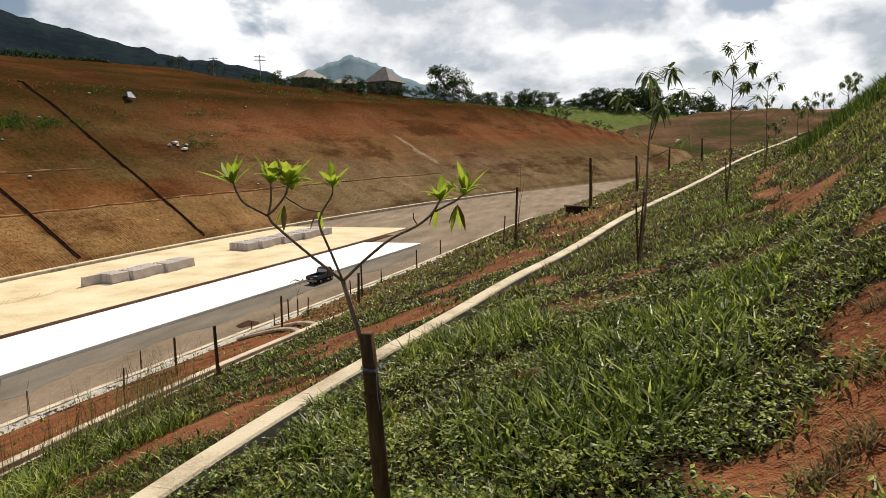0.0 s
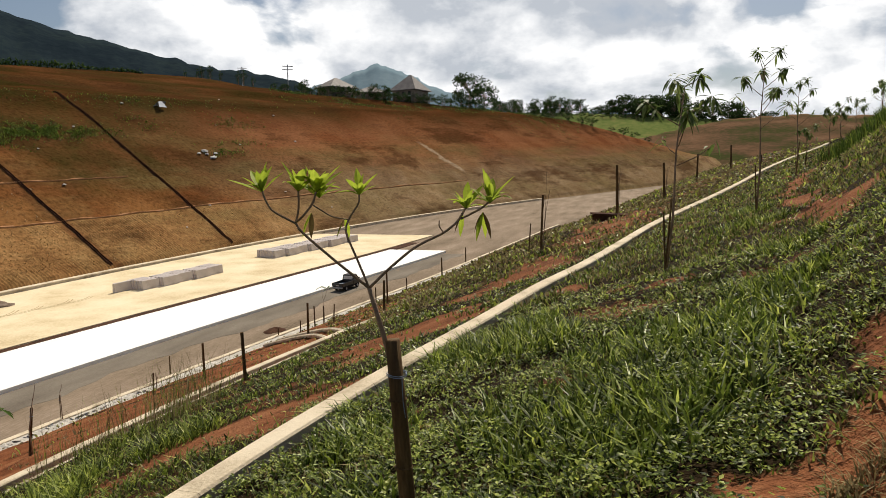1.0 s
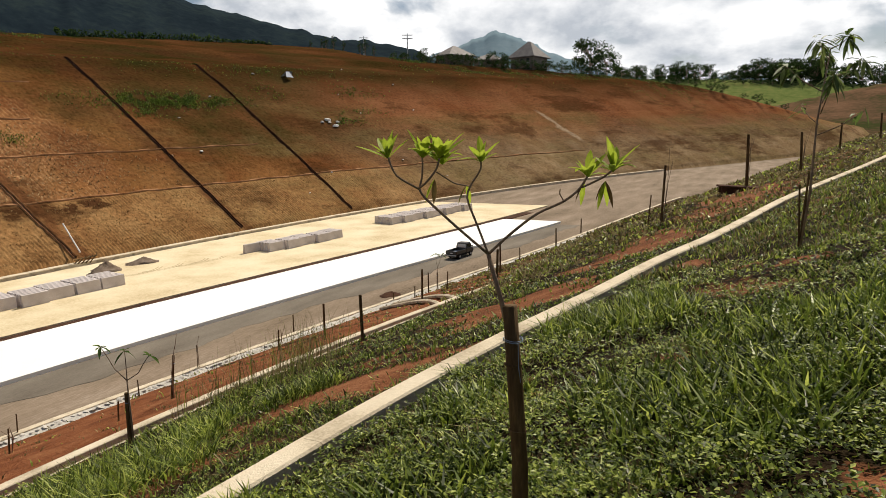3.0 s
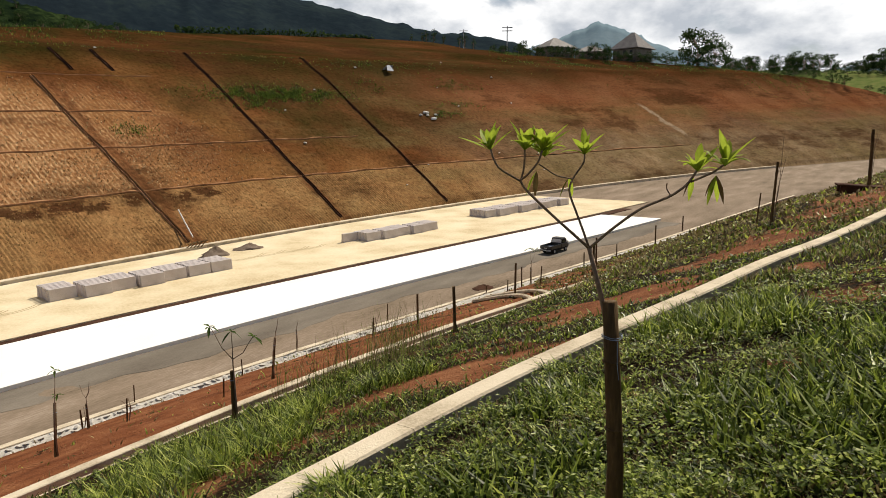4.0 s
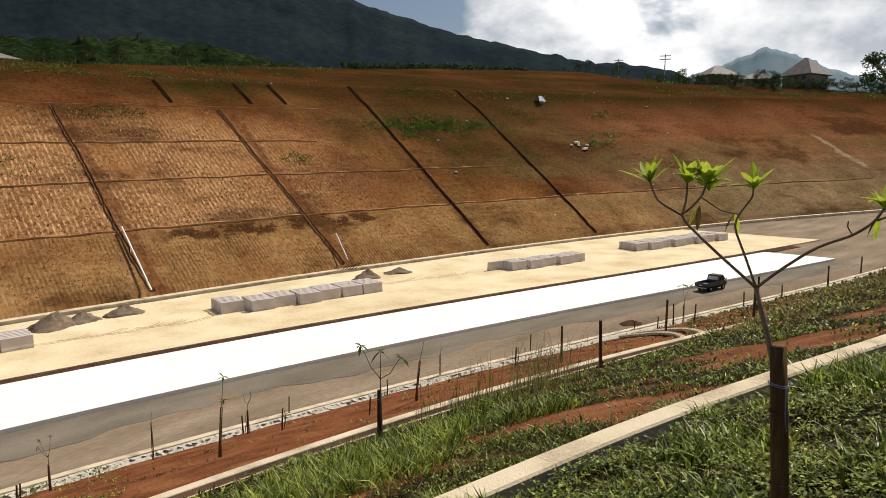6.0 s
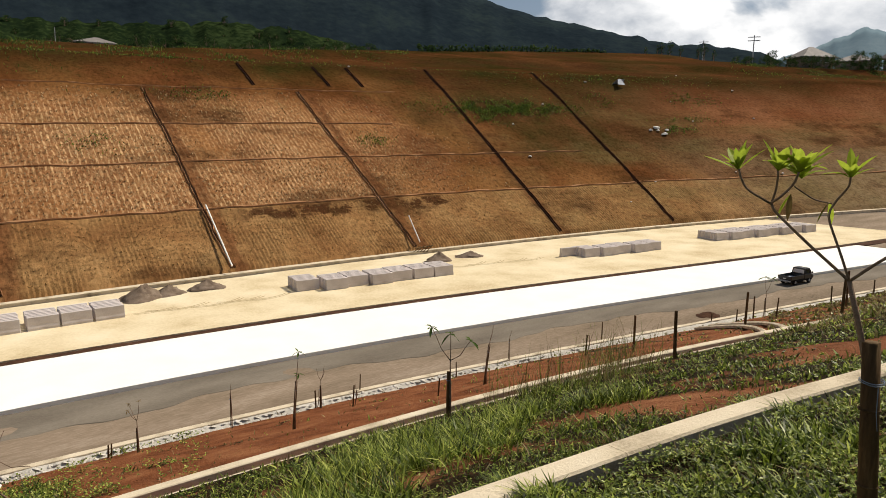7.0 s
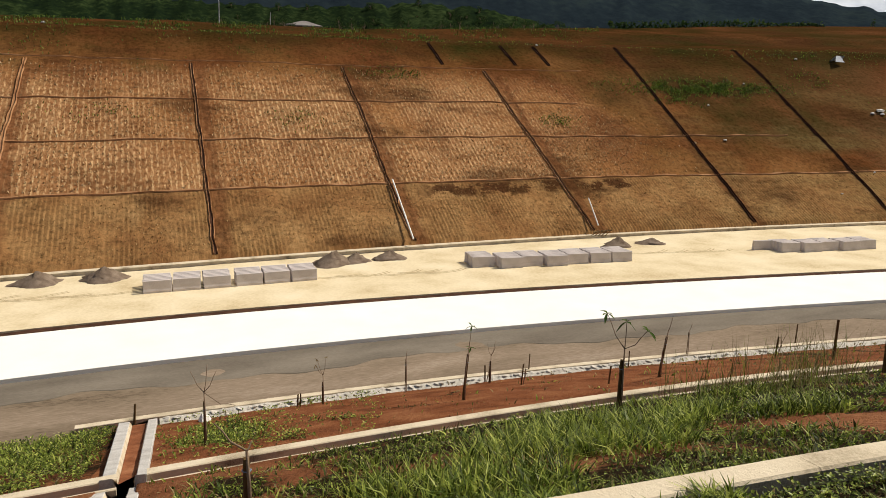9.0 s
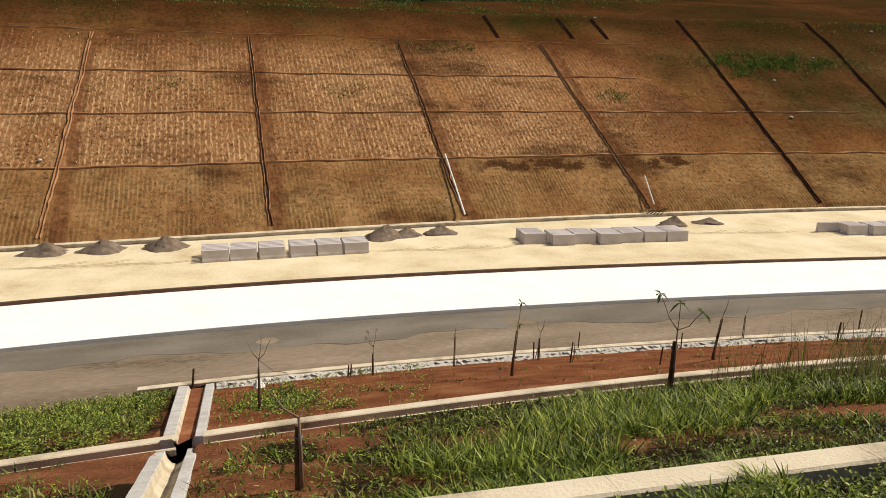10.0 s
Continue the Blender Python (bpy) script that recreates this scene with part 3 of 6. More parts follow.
for k, y0 in enumerate(np.arange(-14, 79, 2.4)):
    dz = 0.0015 * math.sin(k * 2.3)
    seg = ribbon("kerb_segment", lambda y: x_main(y) - 0.25, lambda y: x_main(y) + 0.04, lambda y: z_main(y) + 0.11 + dz, 0.8, y0, y0 + 2.396, 2.396 / 7, CONCRETE_OLD, 0.025)
    seg.parent = kerb
tagged(ribbon("drain_lip", lambda y: x_main(y) + 0.30, lambda y: x_main(y) + 0.39, lambda y: z_main(y) + 0.03 + 0.02 * np.sin(y * 1.1), 0.5, 13.0, 78.0, 0.5, CONCRETE_OLD, 0.02),
       "thin pale concrete lip on the uphill side of the drain", "kerb", kind="structure")
for y0, y1 in ((-24.0, -1.16), (-0.49, 42.0)):
    tagged(ribbon("mid_kerb", lambda y: x_mid(y) - 0.24, lambda y: x_mid(y) + 0.0, lambda y: z_mid(y) + 0.13, 0.9, y0, y1, 0.5, CONCRETE_OLD, 0.02),
           "narrow weathered concrete kerb along the red soil strip", "kerb", kind="structure")
    tagged(ribbon("ditch_lip", lambda y: x_mid(y) + 0.34, lambda y: x_mid(y) + 0.42, lambda y: z_mid(y) + 0.16, 0.5, y0, y1, 0.5, CONCRETE_OLD, 0.02),
           "thin pale concrete lip of the ditch below the grass", "kerb", kind="structure")
tagged(ribbon("road_kerb", lambda y: x_edge(y) - 0.35, lambda y: x_edge(y) + 0.0, lambda y: z_road(y) + 0.22, 0.6, -3.3, 110, 1.0, CONCRETE_OLD, 0.02),
       "pale concrete kerb along the edge of the road", "kerb", kind="structure")
tagged(ribbon("foot_kerb", lambda y: x_foot(y) - 0.3, lambda y: x_foot(y) + 0.55, lambda y: z_road(y) + 0.42, 0.8, -90, 165, 2.0, CONCRETE_OLD, 0.02),
       "pale concrete drain kerb at the foot of the cut slope", "kerb", kind="structure")


# ---- far mountains ----
def ridge(name, label, dist, az0, az1, n, heights, mat, rough, depth, seed, base=-30.0):
    """A mountain ridge at a distance; heights(az): its skyline in degrees."""
    az = np.linspace(az0, az1, n)
    K = 14
    verts = []
    for j in range(K):
        t = j / (K - 1)
        d = dist - depth * (1 - t)
        el = np.array([heights(a) for a in az])
        top = EYE + np.tan(np.radians(el)) * dist
        jag = rough * (wobble(az * 40, az * 0 + j * 3.1, 25, seed) + 0.6 * wobble(az * 40, az * 0 + j * 5, 7, seed + 3)) * math.sin(math.pi * min(1, t * 1.0) * 0.5 + 0.0)
        z = base + (top - base) * (t ** 0.8) + jag * (1 if t > 0.1 else 0)
        x, yy = -np.sin(np.radians(az)) * d, np.cos(np.radians(az)) * d
        verts.append(np.stack([x, yy, z], -1))
    back = verts[-1].copy()
    back[:, :2] *= 1.15
    back[:, 2] = -30
    V = np.stack(verts + [back], 0)
    K += 1
    i, j = np.meshgrid(np.arange(K - 1), np.arange(n - 1), indexing="ij")
    faces = np.stack([i * n + j, (i + 1) * n + j, (i + 1) * n + j + 1, i * n + j + 1], -1).reshape(-1, 4)
    ob = new(name, mesh_from(name, V.reshape(-1, 3), faces, [mat], None, True))
    return tagged(ob, label, "mountain", kind="structure")


ridge("mountain_forest", "forested mountain behind the slope, coloured dark for cloud shade", 1500, 24, 130, 240,
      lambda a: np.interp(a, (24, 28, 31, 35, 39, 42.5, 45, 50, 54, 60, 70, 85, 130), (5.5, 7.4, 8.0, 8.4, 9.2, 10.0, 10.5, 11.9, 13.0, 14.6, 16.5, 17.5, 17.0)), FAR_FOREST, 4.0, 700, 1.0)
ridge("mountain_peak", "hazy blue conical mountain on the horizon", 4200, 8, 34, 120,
      lambda a: np.interp(a, (8, 13, 16.9, 19, 20.6, 21.3, 22.0, 23.0, 25, 29, 34), (4.4, 5.5, 7.0, 8.0, 8.5, 8.75, 8.6, 8.2, 7.5, 6.3, 5.0)), HAZE_MOUNTAIN, 12.0, 1200, 4.0)
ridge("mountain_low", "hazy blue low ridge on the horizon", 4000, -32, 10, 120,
      lambda a: np.interp(a, (-32, -15, -6, 0, 3.5, 6, 10), (1.5, 2.2, 3.0, 4.2, 4.9, 4.4, 3.6)), HAZE_MOUNTAIN, 10.0, 1200, 7.0)
ridge("field_hill", "green field hill closing the valley", 480, -16, 12, 90,
      lambda a: np.interp(a, (-16, -11, -6, 0, 5, 9, 12), (2.6, 3.2, 3.7, 4.3, 4.6, 4.8, 4.8)), FIELD, 0.9, 110, 9.0, 12.0)
ridge("red_terrace", "bare reddish brown terrace at the end of the valley", 400, -17, 10, 80,
      lambda a: np.interp(a, (-17, -11, -6, -2, 3, 8, 10), (3.5, 3.9, 3.75, 3.0, 2.0, 1.7, 1.5)), TERRACE, 0.7, 120, 12.0, 6.0)
ridge("wooded_hill", "green wooded hill behind the crest, darkened for cloud shade", 520, 55, 100, 160,
      lambda a: np.interp(a, (55, 58, 62, 65, 70, 76, 82, 100), (6.6, 7.7, 8.6, 9.0, 9.1, 8.6, 8.3, 8.0)), WOODED, 2.2, 230, 3.0)


# ---- shared helpers for things ----
BARK = material("bark", [(0.3, (0.13, 0.085, 0.055)), (0.6, (0.28, 0.20, 0.14)), (0.8, (0.40, 0.31, 0.23))], 6, 60, 0.9, 0.5)
STAKE_WOOD = material("stake_wood", [(0.32, (0.03, 0.018, 0.010)), (0.5, (0.10, 0.062, 0.028)), (0.72, (0.27, 0.18, 0.085))], 4, 50, 0.75, 0.5, stretch=(1, 1, 0.15))
LEAF_BRIGHT = material("leaf_bright", [(0.3, (0.20, 0.27, 0.022)), (0.6, (0.38, 0.46, 0.05)), (0.8, (0.52, 0.56, 0.11))], 5, 40, 0.45, 0.2, through_light=0.55, vary=0.4)
LEAF_DARK = material("leaf_dark", [(0.3, (0.035, 0.065, 0.014)), (0.6, (0.07, 0.12, 0.022)), (0.8, (0.13, 0.18, 0.04))], 5, 40, 0.75, 0.2, through_light=0.35, vary=0.4)
LEAF_MID = material("leaf_mid", [(0.3, (0.06, 0.095, 0.022)), (0.6, (0.13, 0.185, 0.045)), (0.8, (0.24, 0.29, 0.09))], 5, 40, 0.55, 0.2, through_light=0.4, vary=0.45, spec=0.3)
LEAF_DRY = material("leaf_dry", [(0.3, (0.10, 0.055, 0.02)), (0.7, (0.24, 0.17, 0.06))], 5, 40, 0.8, 0.2, through_light=0.3)
CROWN = material("tree_crown", [(0.3, (0.018, 0.036, 0.012)), (0.55, (0.04, 0.075, 0.02)), (0.8, (0.085, 0.12, 0.035))], 0.4, 3, 0.8, 0.0, through_light=0.25, vary=0.5)
BLACK_PAINT = material("black_paint", [(0.3, (0.010, 0.010, 0.011)), (0.7, (0.018, 0.018, 0.02))], 3, 30, 0.3, 0.0, spec=0.5)
RUBBER = material("rubber", [(0.3, (0.012, 0.012, 0.012)), (0.7, (0.03, 0.03, 0.03))], 5, 60, 0.85, 0.2)
DARK_GLASS = material("dark_glass", [(0.3, (0.02, 0.022, 0.025)), (0.7, (0.03, 0.033, 0.037))], 2, 9, 0.05, 0.0, spec=0.8)
PALE_GLASS = material("pale_glass", [(0.3, (0.45, 0.46, 0.46)), (0.7, (0.6, 0.6, 0.6))], 2, 9, 0.15, 0.0, spec=0.8)
TARP = material("tarp", [(0.3, (0.16, 0.18, 0.22)), (0.7, (0.34, 0.37, 0.42))], 2, 14, 0.6, 0.2)
STRAW_WHITE = material("white_sack", [(0.3, (0.6, 0.58, 0.54)), (0.7, (0.82, 0.8, 0.76))], 2, 14, 0.8, 0.2)
ROOF_BROWN = material("roof_tiles", [(0.3, (0.15, 0.13, 0.12)), (0.7, (0.27, 0.245, 0.225))], 0.8, 7, 0.75, 0.1, spec=0.2)
HOUSE_WALL = material("house_wall", [(0.3, (0.13, 0.11, 0.09)), (0.7, (0.24, 0.21, 0.18))], 0.5, 6, 0.9, 0.2)
STEEL = material("steel_grey", [(0.3, (0.30, 0.30, 0.30)), (0.7, (0.5, 0.5, 0.5))], 3, 30, 0.5, 0.1, metal=0.3)
TWINE = material("blue_twine", [(0.3, (0.14, 0.18, 0.25)), (0.7, (0.26, 0.31, 0.38))], 8, 60, 0.7, 0.2)
rng = np.random.default_rng(7)


def empty(name, m, label, category, group="", kind=""):
    ob = new(name)
    ob.empty_display_size = 0.1
    ob.matrix_world = m
    return tagged(ob, label, category, group, kind)


def part(name, geo, mat, parent, label="", smooth=False):
    """One mesh under a thing or a part. geo: (verts, quads) in the thing's own space."""
    ob = new(name, mesh_from(name, geo[0], geo[1], [mat], None, smooth))
    ob.parent = parent
    if label:
        ob["label"] = label
    return ob


def joined(*geos):
    vs, fs, n = [], [], 0
    for v, f in geos:
        v, f = np.asarray(v, float), np.asarray(f, int)
        vs.append(v), fs.append(f + n)
        n += len(v)
    return np.vstack(vs), np.vstack(fs)


def box(x0, x1, y0, y1, z0, z1, bevel=0.02, taper=(0, 0)):
    """A box with chamfered long and top edges, narrower at the top by taper (x, y)."""
    b = min(bevel, (x1 - x0) / 3, (y1 - y0) / 3, (z1 - z0) / 3)
    tx, ty = taper
    def ring(z, i, k):
        ax, bx, ay, by = x0 + i + tx * k, x1 - i - tx * k, y0 + i + ty * k, y1 - i - ty * k
        return [(ax + b, ay, z), (bx - b, ay, z), (bx, ay + b, z), (bx, by - b, z), (bx - b, by, z), (ax + b, by, z), (ax, by - b, z), (ax, ay + b, z)]
    v = ring(z0, 0, 0) + ring(z1 - b, 0, 1) + ring(z1, b, 1)
    f = [(r * 8 + i, r * 8 + (i + 1) % 8, (r + 1) * 8 + (i + 1) % 8, (r + 1) * 8 + i) for r in (0, 1) for i in range(8)]
    for o in (0, 16):
        q = [(o, o + 1, o + 2, o + 3), (o + 3, o + 4, o + 7, o), (o + 4, o + 5, o + 6, o + 7)]
        f += [t[::-1] for t in q] if o == 0 else q
    return np.array(v, float), np.array(f, int)


def tube(points, radii, sides=7):
    P = np.asarray(points, float)
    n = len(P)
    T = np.gradient(P, axis=0)
    T /= np.linalg.norm(T, axis=1, keepdims=True) + 1e-9
    ref = np.array([0.31, 0.95, 0.05])
    A = np.cross(T, ref)
    A /= np.linalg.norm(A, axis=1, keepdims=True) + 1e-9
    B = np.cross(T, A)
    r = np.broadcast_to(np.asarray(radii, float), (n,))
    ang = np.linspace(0, 2 * np.pi, sides, endpoint=False)
    V = P[:, None] + r[:, None, None] * (np.cos(ang)[None, :, None] * A[:, None] + np.sin(ang)[None, :, None] * B[:, None])
    V = np.vstack([V.reshape(-1, 3), P[:1], P[-1:]])
    i, j = np.meshgrid(np.arange(n - 1), np.arange(sides), indexing="ij")
    F = np.stack([i * sides + j, i * sides + (j + 1) % sides, (i + 1) * sides + (j + 1) % sides, (i + 1) * sides + j], -1).reshape(-1, 4)
    caps = [(n * sides, (k + 2) % sides, (k + 1) % sides, k) for k in range(0, sides, 2)] + [(n * sides + 1, (n - 1) * sides + k, (n - 1) * sides + (k + 1) % sides, (n - 1) * sides + (k + 2) % sides) for k in range(0, sides, 2)]
    return V, np.vstack([F, caps])


def leaf(base, way, length, width, droop=0.2, fold=0.15):
    """A pointed leaf blade, folded along its midrib and bent down towards the tip."""
    base, way = np.asarray(base, float), np.asarray(way, float)
    way = way / np.linalg.norm(way)
    side = np.cross(way, (0, 0, 1.0))
    side = side / (np.linalg.norm(side) + 1e-6)
    up = np.cross(side, way)
    V = []
    for t, w in ((0, 0.12), (0.25, 0.7), (0.55, 1.0), (0.82, 0.6), (1.0, 0.05)):
        c = base + way * length * t - np.array([0, 0, 1.0]) * droop * length * t * t
        V += [c - side * width / 2 * w + up * fold * width * w, c, c + side * width / 2 * w + up * fold * width * w]
    F = []
    for i in range(4):
        a = i * 3
        F += [(a, a + 1, a + 4, a + 3), (a + 1, a + 2, a + 5, a + 4)]
    return np.array(V), np.array(F)


def place_z(x, y):
    return float(ground_z(x, y))


# ---- precast barriers stacked on the lean concrete ----
def barrier_mesh():
    """A precast parapet unit: broad foot, sloped flanks, narrow flat top, 1.95 m long."""
    prof = [(-0.2, 0.0), (-0.2, 0.14), (-0.165, 0.28), (-0.125, 0.84), (-0.10, 0.87), (0.10, 0.87), (0.125, 0.84), (0.165, 0.28), (0.2, 0.14), (0.2, 0.0)]
    n = len(prof)
    V = [(x, y, z) for y in (-0.92, -0.90, 0.90, 0.92) for x, z in ([(a * 0.93, b * 0.99) for a, b in prof] if abs(y) > 0.91 else prof)]
    F = [(r * n + i, r * n + (i + 1) % n, (r + 1) * n + (i + 1) % n, (r + 1) * n + i) for r in range(3) for i in range(n)]
    for o, rev in ((0, False), (3 * n, True)):
        for i in range(n // 2 - 1):
            q = (o + i, o + i + 1, o + n - 2 - i, o + n - 1 - i)
            F.append(q[::-1] if rev else q)
    return mesh_from("concrete_barrier", V, F, [CONCRETE_GREY])


BARRIER = barrier_mesh()


def barriers(units, group):
    """Units: front corner x, centre y, how many deep, turn in degrees, heading."""
    for x, y, deep, turn in units:
        for k in range(deep):
            ob = new("concrete_barrier", BARRIER)
            xx = x - 0.22 - 0.415 * k + rng.normal(0, 0.012)
            yy = y + rng.normal(0, 0.03) - math.tan(radians(turn)) * 0.415 * k
            ob.matrix_world = pose(xx, yy, float(z_road(yy)) + 0.15, 1.9, 0, turn + rng.normal(0, 0.5))
            tagged(ob, "grey precast concrete barrier in a row on the cream strip", "barrier", group)


barriers([(-50.15 + 0.075 * i, 0.05 + 1.98 * i + (0.25 if i > 2 else 0), 6, -2) for i in range(6)], "barriers in the first stack")
barriers([(-48.45 + 0.33 * i - (0.5 if i == 0 else 0) + (0.35 if i in (1, 3) else 0), 24.7 + 1.98 * i, 6, -9) for i in range(7)], "barriers in the second stack")
barriers([(-45.9, 52.1, 1, -12)] + [(-44.1 + 0.42 * i + (0.3 if i % 2 else 0), 53.6 + 1.98 * i, 5, -11) for i in range(5)], "barriers in the third stack")
barriers([(-41.4 + 0.45 * i + (0.35 if i % 2 else 0), 73.0 + 2.0 * i, 7, -12) for i in range(8)], "barriers in the fourth stack")


# ---- gravel heaps ----
def heap(x, y, z, r, h, mat, label, seed):
    n, k = 18, 7
    g = np.random.default_rng(seed)
    V = [(0, 0, h)]
    for j in range(1, k + 1):
        t = j / k
        for i in range(n):
            a = 2 * np.pi * i / n
            rr = r * t * (1 + 0.13 * np.sin(3 * a + seed) + 0.08 * g.normal())
            V.append((rr * np.cos(a), rr * 1.25 * np.sin(a), max(0.0, h * (1 - t) ** 1.15 * (1 + 0.1 * g.normal())) - (0.05 if j == k else 0)))
    F = []
    for i in range(0, n, 2):
        F.append((0, 1 + i, 1 + (i + 1) % n, 1 + (i + 2) % n))
    for j in range(k - 1):
        for i in range(n):
            a = 1 + j * n
            F.append((a + i, a + n + i, a + n + (i + 1) % n, a + (i + 1) % n))
    ob = new("soil_mound", mesh_from("soil_mound", V, F, [mat], None, True))
    ob.location = (x, y, z)
    tagged(ob, label, "mound", "mounds on the road")


for i, (x, y, r, h) in enumerate([(-56.4, -11.8, 1.35, 0.95), (-56.2, -7.9, 1.45, 0.95), (-55.9, -3.5, 1.45, 1.0), (-54.8, 13.6, 1.55, 1.05), (-55.0, 15.6, 1.1, 0.8), (-55.2, 18.7, 1.3, 0.75), (-52.6, 40.6, 1.2, 0.9), (-52.5, 44.6, 1.3, 0.55)]):
    heap(x, y, float(z_road(y)) + 0.15, r, h, GRAVEL, "mound of brown gravel at the foot of the slope", i)
heap(-24.9, 42.7, float(z_road(42.7)), 0.8, 0.25, DARK_SOIL, "low mound of dark soil on the road subbase", 20)


def sack(x, y):
    """A crumpled white plastic sack lying by the road edge."""
    g = np.random.default_rng(8)
    V, F, n = [], [], 12
    for j, (r, h) in enumerate(((0.20, -0.05), (0.23, 0.07), (0.18, 0.16), (0.09, 0.24), (0.02, 0.21))):
        V += [(r * 1.4 * np.cos(a) * g.uniform(0.75, 1.2), r * np.sin(a) * g.uniform(0.75, 1.2), h * g.uniform(0.8, 1.2)) for a in np.linspace(0, 2 * np.pi, n, endpoint=False)]
    for j in range(4):
        F += [(j * n + i, j * n + (i + 1) % n, (j + 1) * n + (i + 1) % n, (j + 1) * n + i) for i in range(n)]
    ob = new("plastic_sack", mesh_from("plastic_sack", V, F, [STRAW_WHITE]))
    ob.location = (x, y, place_z(x, y))
    tagged(ob, "crumpled white plastic sack lying among roadside weeds", "sack")


sack(-25.6, 1.35)


# ---- wheel marks pressed into the cream strip ----
TRACK = material("wheel_mark", [(0.3, (0.36, 0.27, 0.15)), (0.6, (0.50, 0.40, 0.24))], 1.5, 12, 0.9, 0.3)
for k, (x, y, r, a0, a1) in enumerate([(-51.5, 13.0, 3.4, -0.9, 0.5), (-51.0, 15.0, 3.0, -0.8, 0.7), (-50.6, 17.2, 3.2, -0.6, 0.8), (-50.4, 19.4, 2.8, -0.7, 0.6), (-49.9, 21.0, 3.0, -0.5, 0.7), (-50.0, 41.5, 3.2, -0.7, 0.7), (-49.4, 43.6, 3.0, -0.8, 0.6), (-48.8, 46.0, 3.1, -0.6, 0.7), (-48.2, 48.0, 2.9, -0.7, 0.5),
                                       (-55.0, -12.0, 7.0, -0.6, 0.5), (-54.4, -9.4, 6.5, -0.5, 0.6), (-53.8, -6.5, 6.2, -0.7, 0.4), (-53.4, -3.5, 5.8, -0.6, 0.5), (-52.6, -22.0, 9.0, -0.5, 0.6)]):
    for off in (0.0, 0.32):
        a = np.linspace(a0, a1, 12)
        px, py = x + (r + off) * np.cos(a) - r * 0.6, y + (r + off) * np.sin(a)
        nx, ny = np.cos(a), np.sin(a)
        w = 0.06
        z = z_road(py) + 0.156
        V = np.concatenate([np.stack([px - nx * w, py - ny * w, z], -1), np.stack([px + nx * w, py + ny * w, z], -1)])
        F = [(i, i + 1, 12 + i + 1, 12 + i) for i in range(11)]
        tagged(new("wheel_mark", mesh_from("wheel_mark", V, F, [TRACK])), "curved tan wheel mark on the cream concrete", "mark", kind="structure")


# ---- slope drains and benches ----
def slope_rough(x, y, u):
    """The same uneven swells as the ground sheet has on the cut slope."""
    return (0.11 * wobble(x, y, 2.6, 6.0) + 0.10 * wobble(x, y, 7.0, 7.0)) * np.minimum(1, u / 3)


def slope_line(y, u0, u1, width, name, label, lift, mat, side=None, seed=0, lean=0.0):
    """A drain running straight up the cut slope: sunk floor between two low side walls, uneven like dug earth."""
    us = np.arange(u0, u1 + 0.01, 0.55)
    g = np.random.default_rng(seed)
    jog = 0.09 * np.cumsum(g.normal(0, 0.5, len(us))) * np.exp(-0.02 * us)
    yy = y + jog - jog.mean() + lean * us
    xx = x_foot(yy) - us
    zz = z_cut(us, yy) + slope_rough(xx, yy, us) + 0.03
    w = 0.36 * width * (1 + 0.22 * g.normal(size=len(us)))
    prof = [(-0.95, -0.15), (-0.60, 0.14), (-0.46, 0.12), (-0.42, 0.03), (0.42, 0.03), (0.46, 0.14), (0.62, 0.20), (1.0, -0.15)]
    V = np.stack([np.stack([xx, yy + a * w, zz + b + lift], -1) for a, b in prof], 1)
    n, k = len(us), len(prof)
    i, j = np.meshgrid(np.arange(n - 1), np.arange(k - 1), indexing="ij")
    F = np.stack([i * k + j, (i + 1) * k + j, (i + 1) * k + j + 1, i * k + j + 1], -1).reshape(-1, 4)
    slots = (np.abs(j - 3).ravel() == 0) * 1
    ob = new(name, mesh_from(name, V.reshape(-1, 3), F, [side or mat, mat], slots))
    return tagged(ob, label, "drain", kind="structure")


BROWN_WALL = material("brown_mortar", [(0.3, (0.20, 0.09, 0.04)), (0.5, (0.33, 0.17, 0.08)), (0.75, (0.46, 0.28, 0.15))], 0.8, 8, 0.95, 0.5)
for i, (y, u1, w, mat, side, lean) in enumerate([(-33.2, 27.2, 0.75, BROWN_WALL, BROWN_WALL, 0.18), (-12.9, 27.2, 0.6, BROWN_WALL, BROWN_WALL, 0.05), (4.7, 27.2, 0.6, DARK_SOIL, BROWN_WALL, 0.0), (22.3, 27.2, 0.62, DARK_SOIL, BROWN_WALL, 0.0),
                                           (41.5, 27.3, 0.7, DARK_SOIL, BROWN_WALL, -0.01), (61.0, 34.5, 0.62, DARK_SOIL, DARK_SOIL, 0.12), (79.6, 35.5, 0.6, DARK_SOIL, DARK_SOIL, 0.16)]):
    slope_line(y, 0.4, u1, w, "slope_drain", "narrow dug drain running up the cut slope", 0.0, mat, side, i, lean)
for y, u0, u1 in ((36.0, 28.2, 34.0), (51.5, 28.4, 33.5), (46.5, 28.4, 33.8)):
    slope_line(y, u0, u1, 0.6, "slope_drain", "short eroded gully on the upper slope", 0.0, DARK_SOIL, DARK_SOIL, int(y))


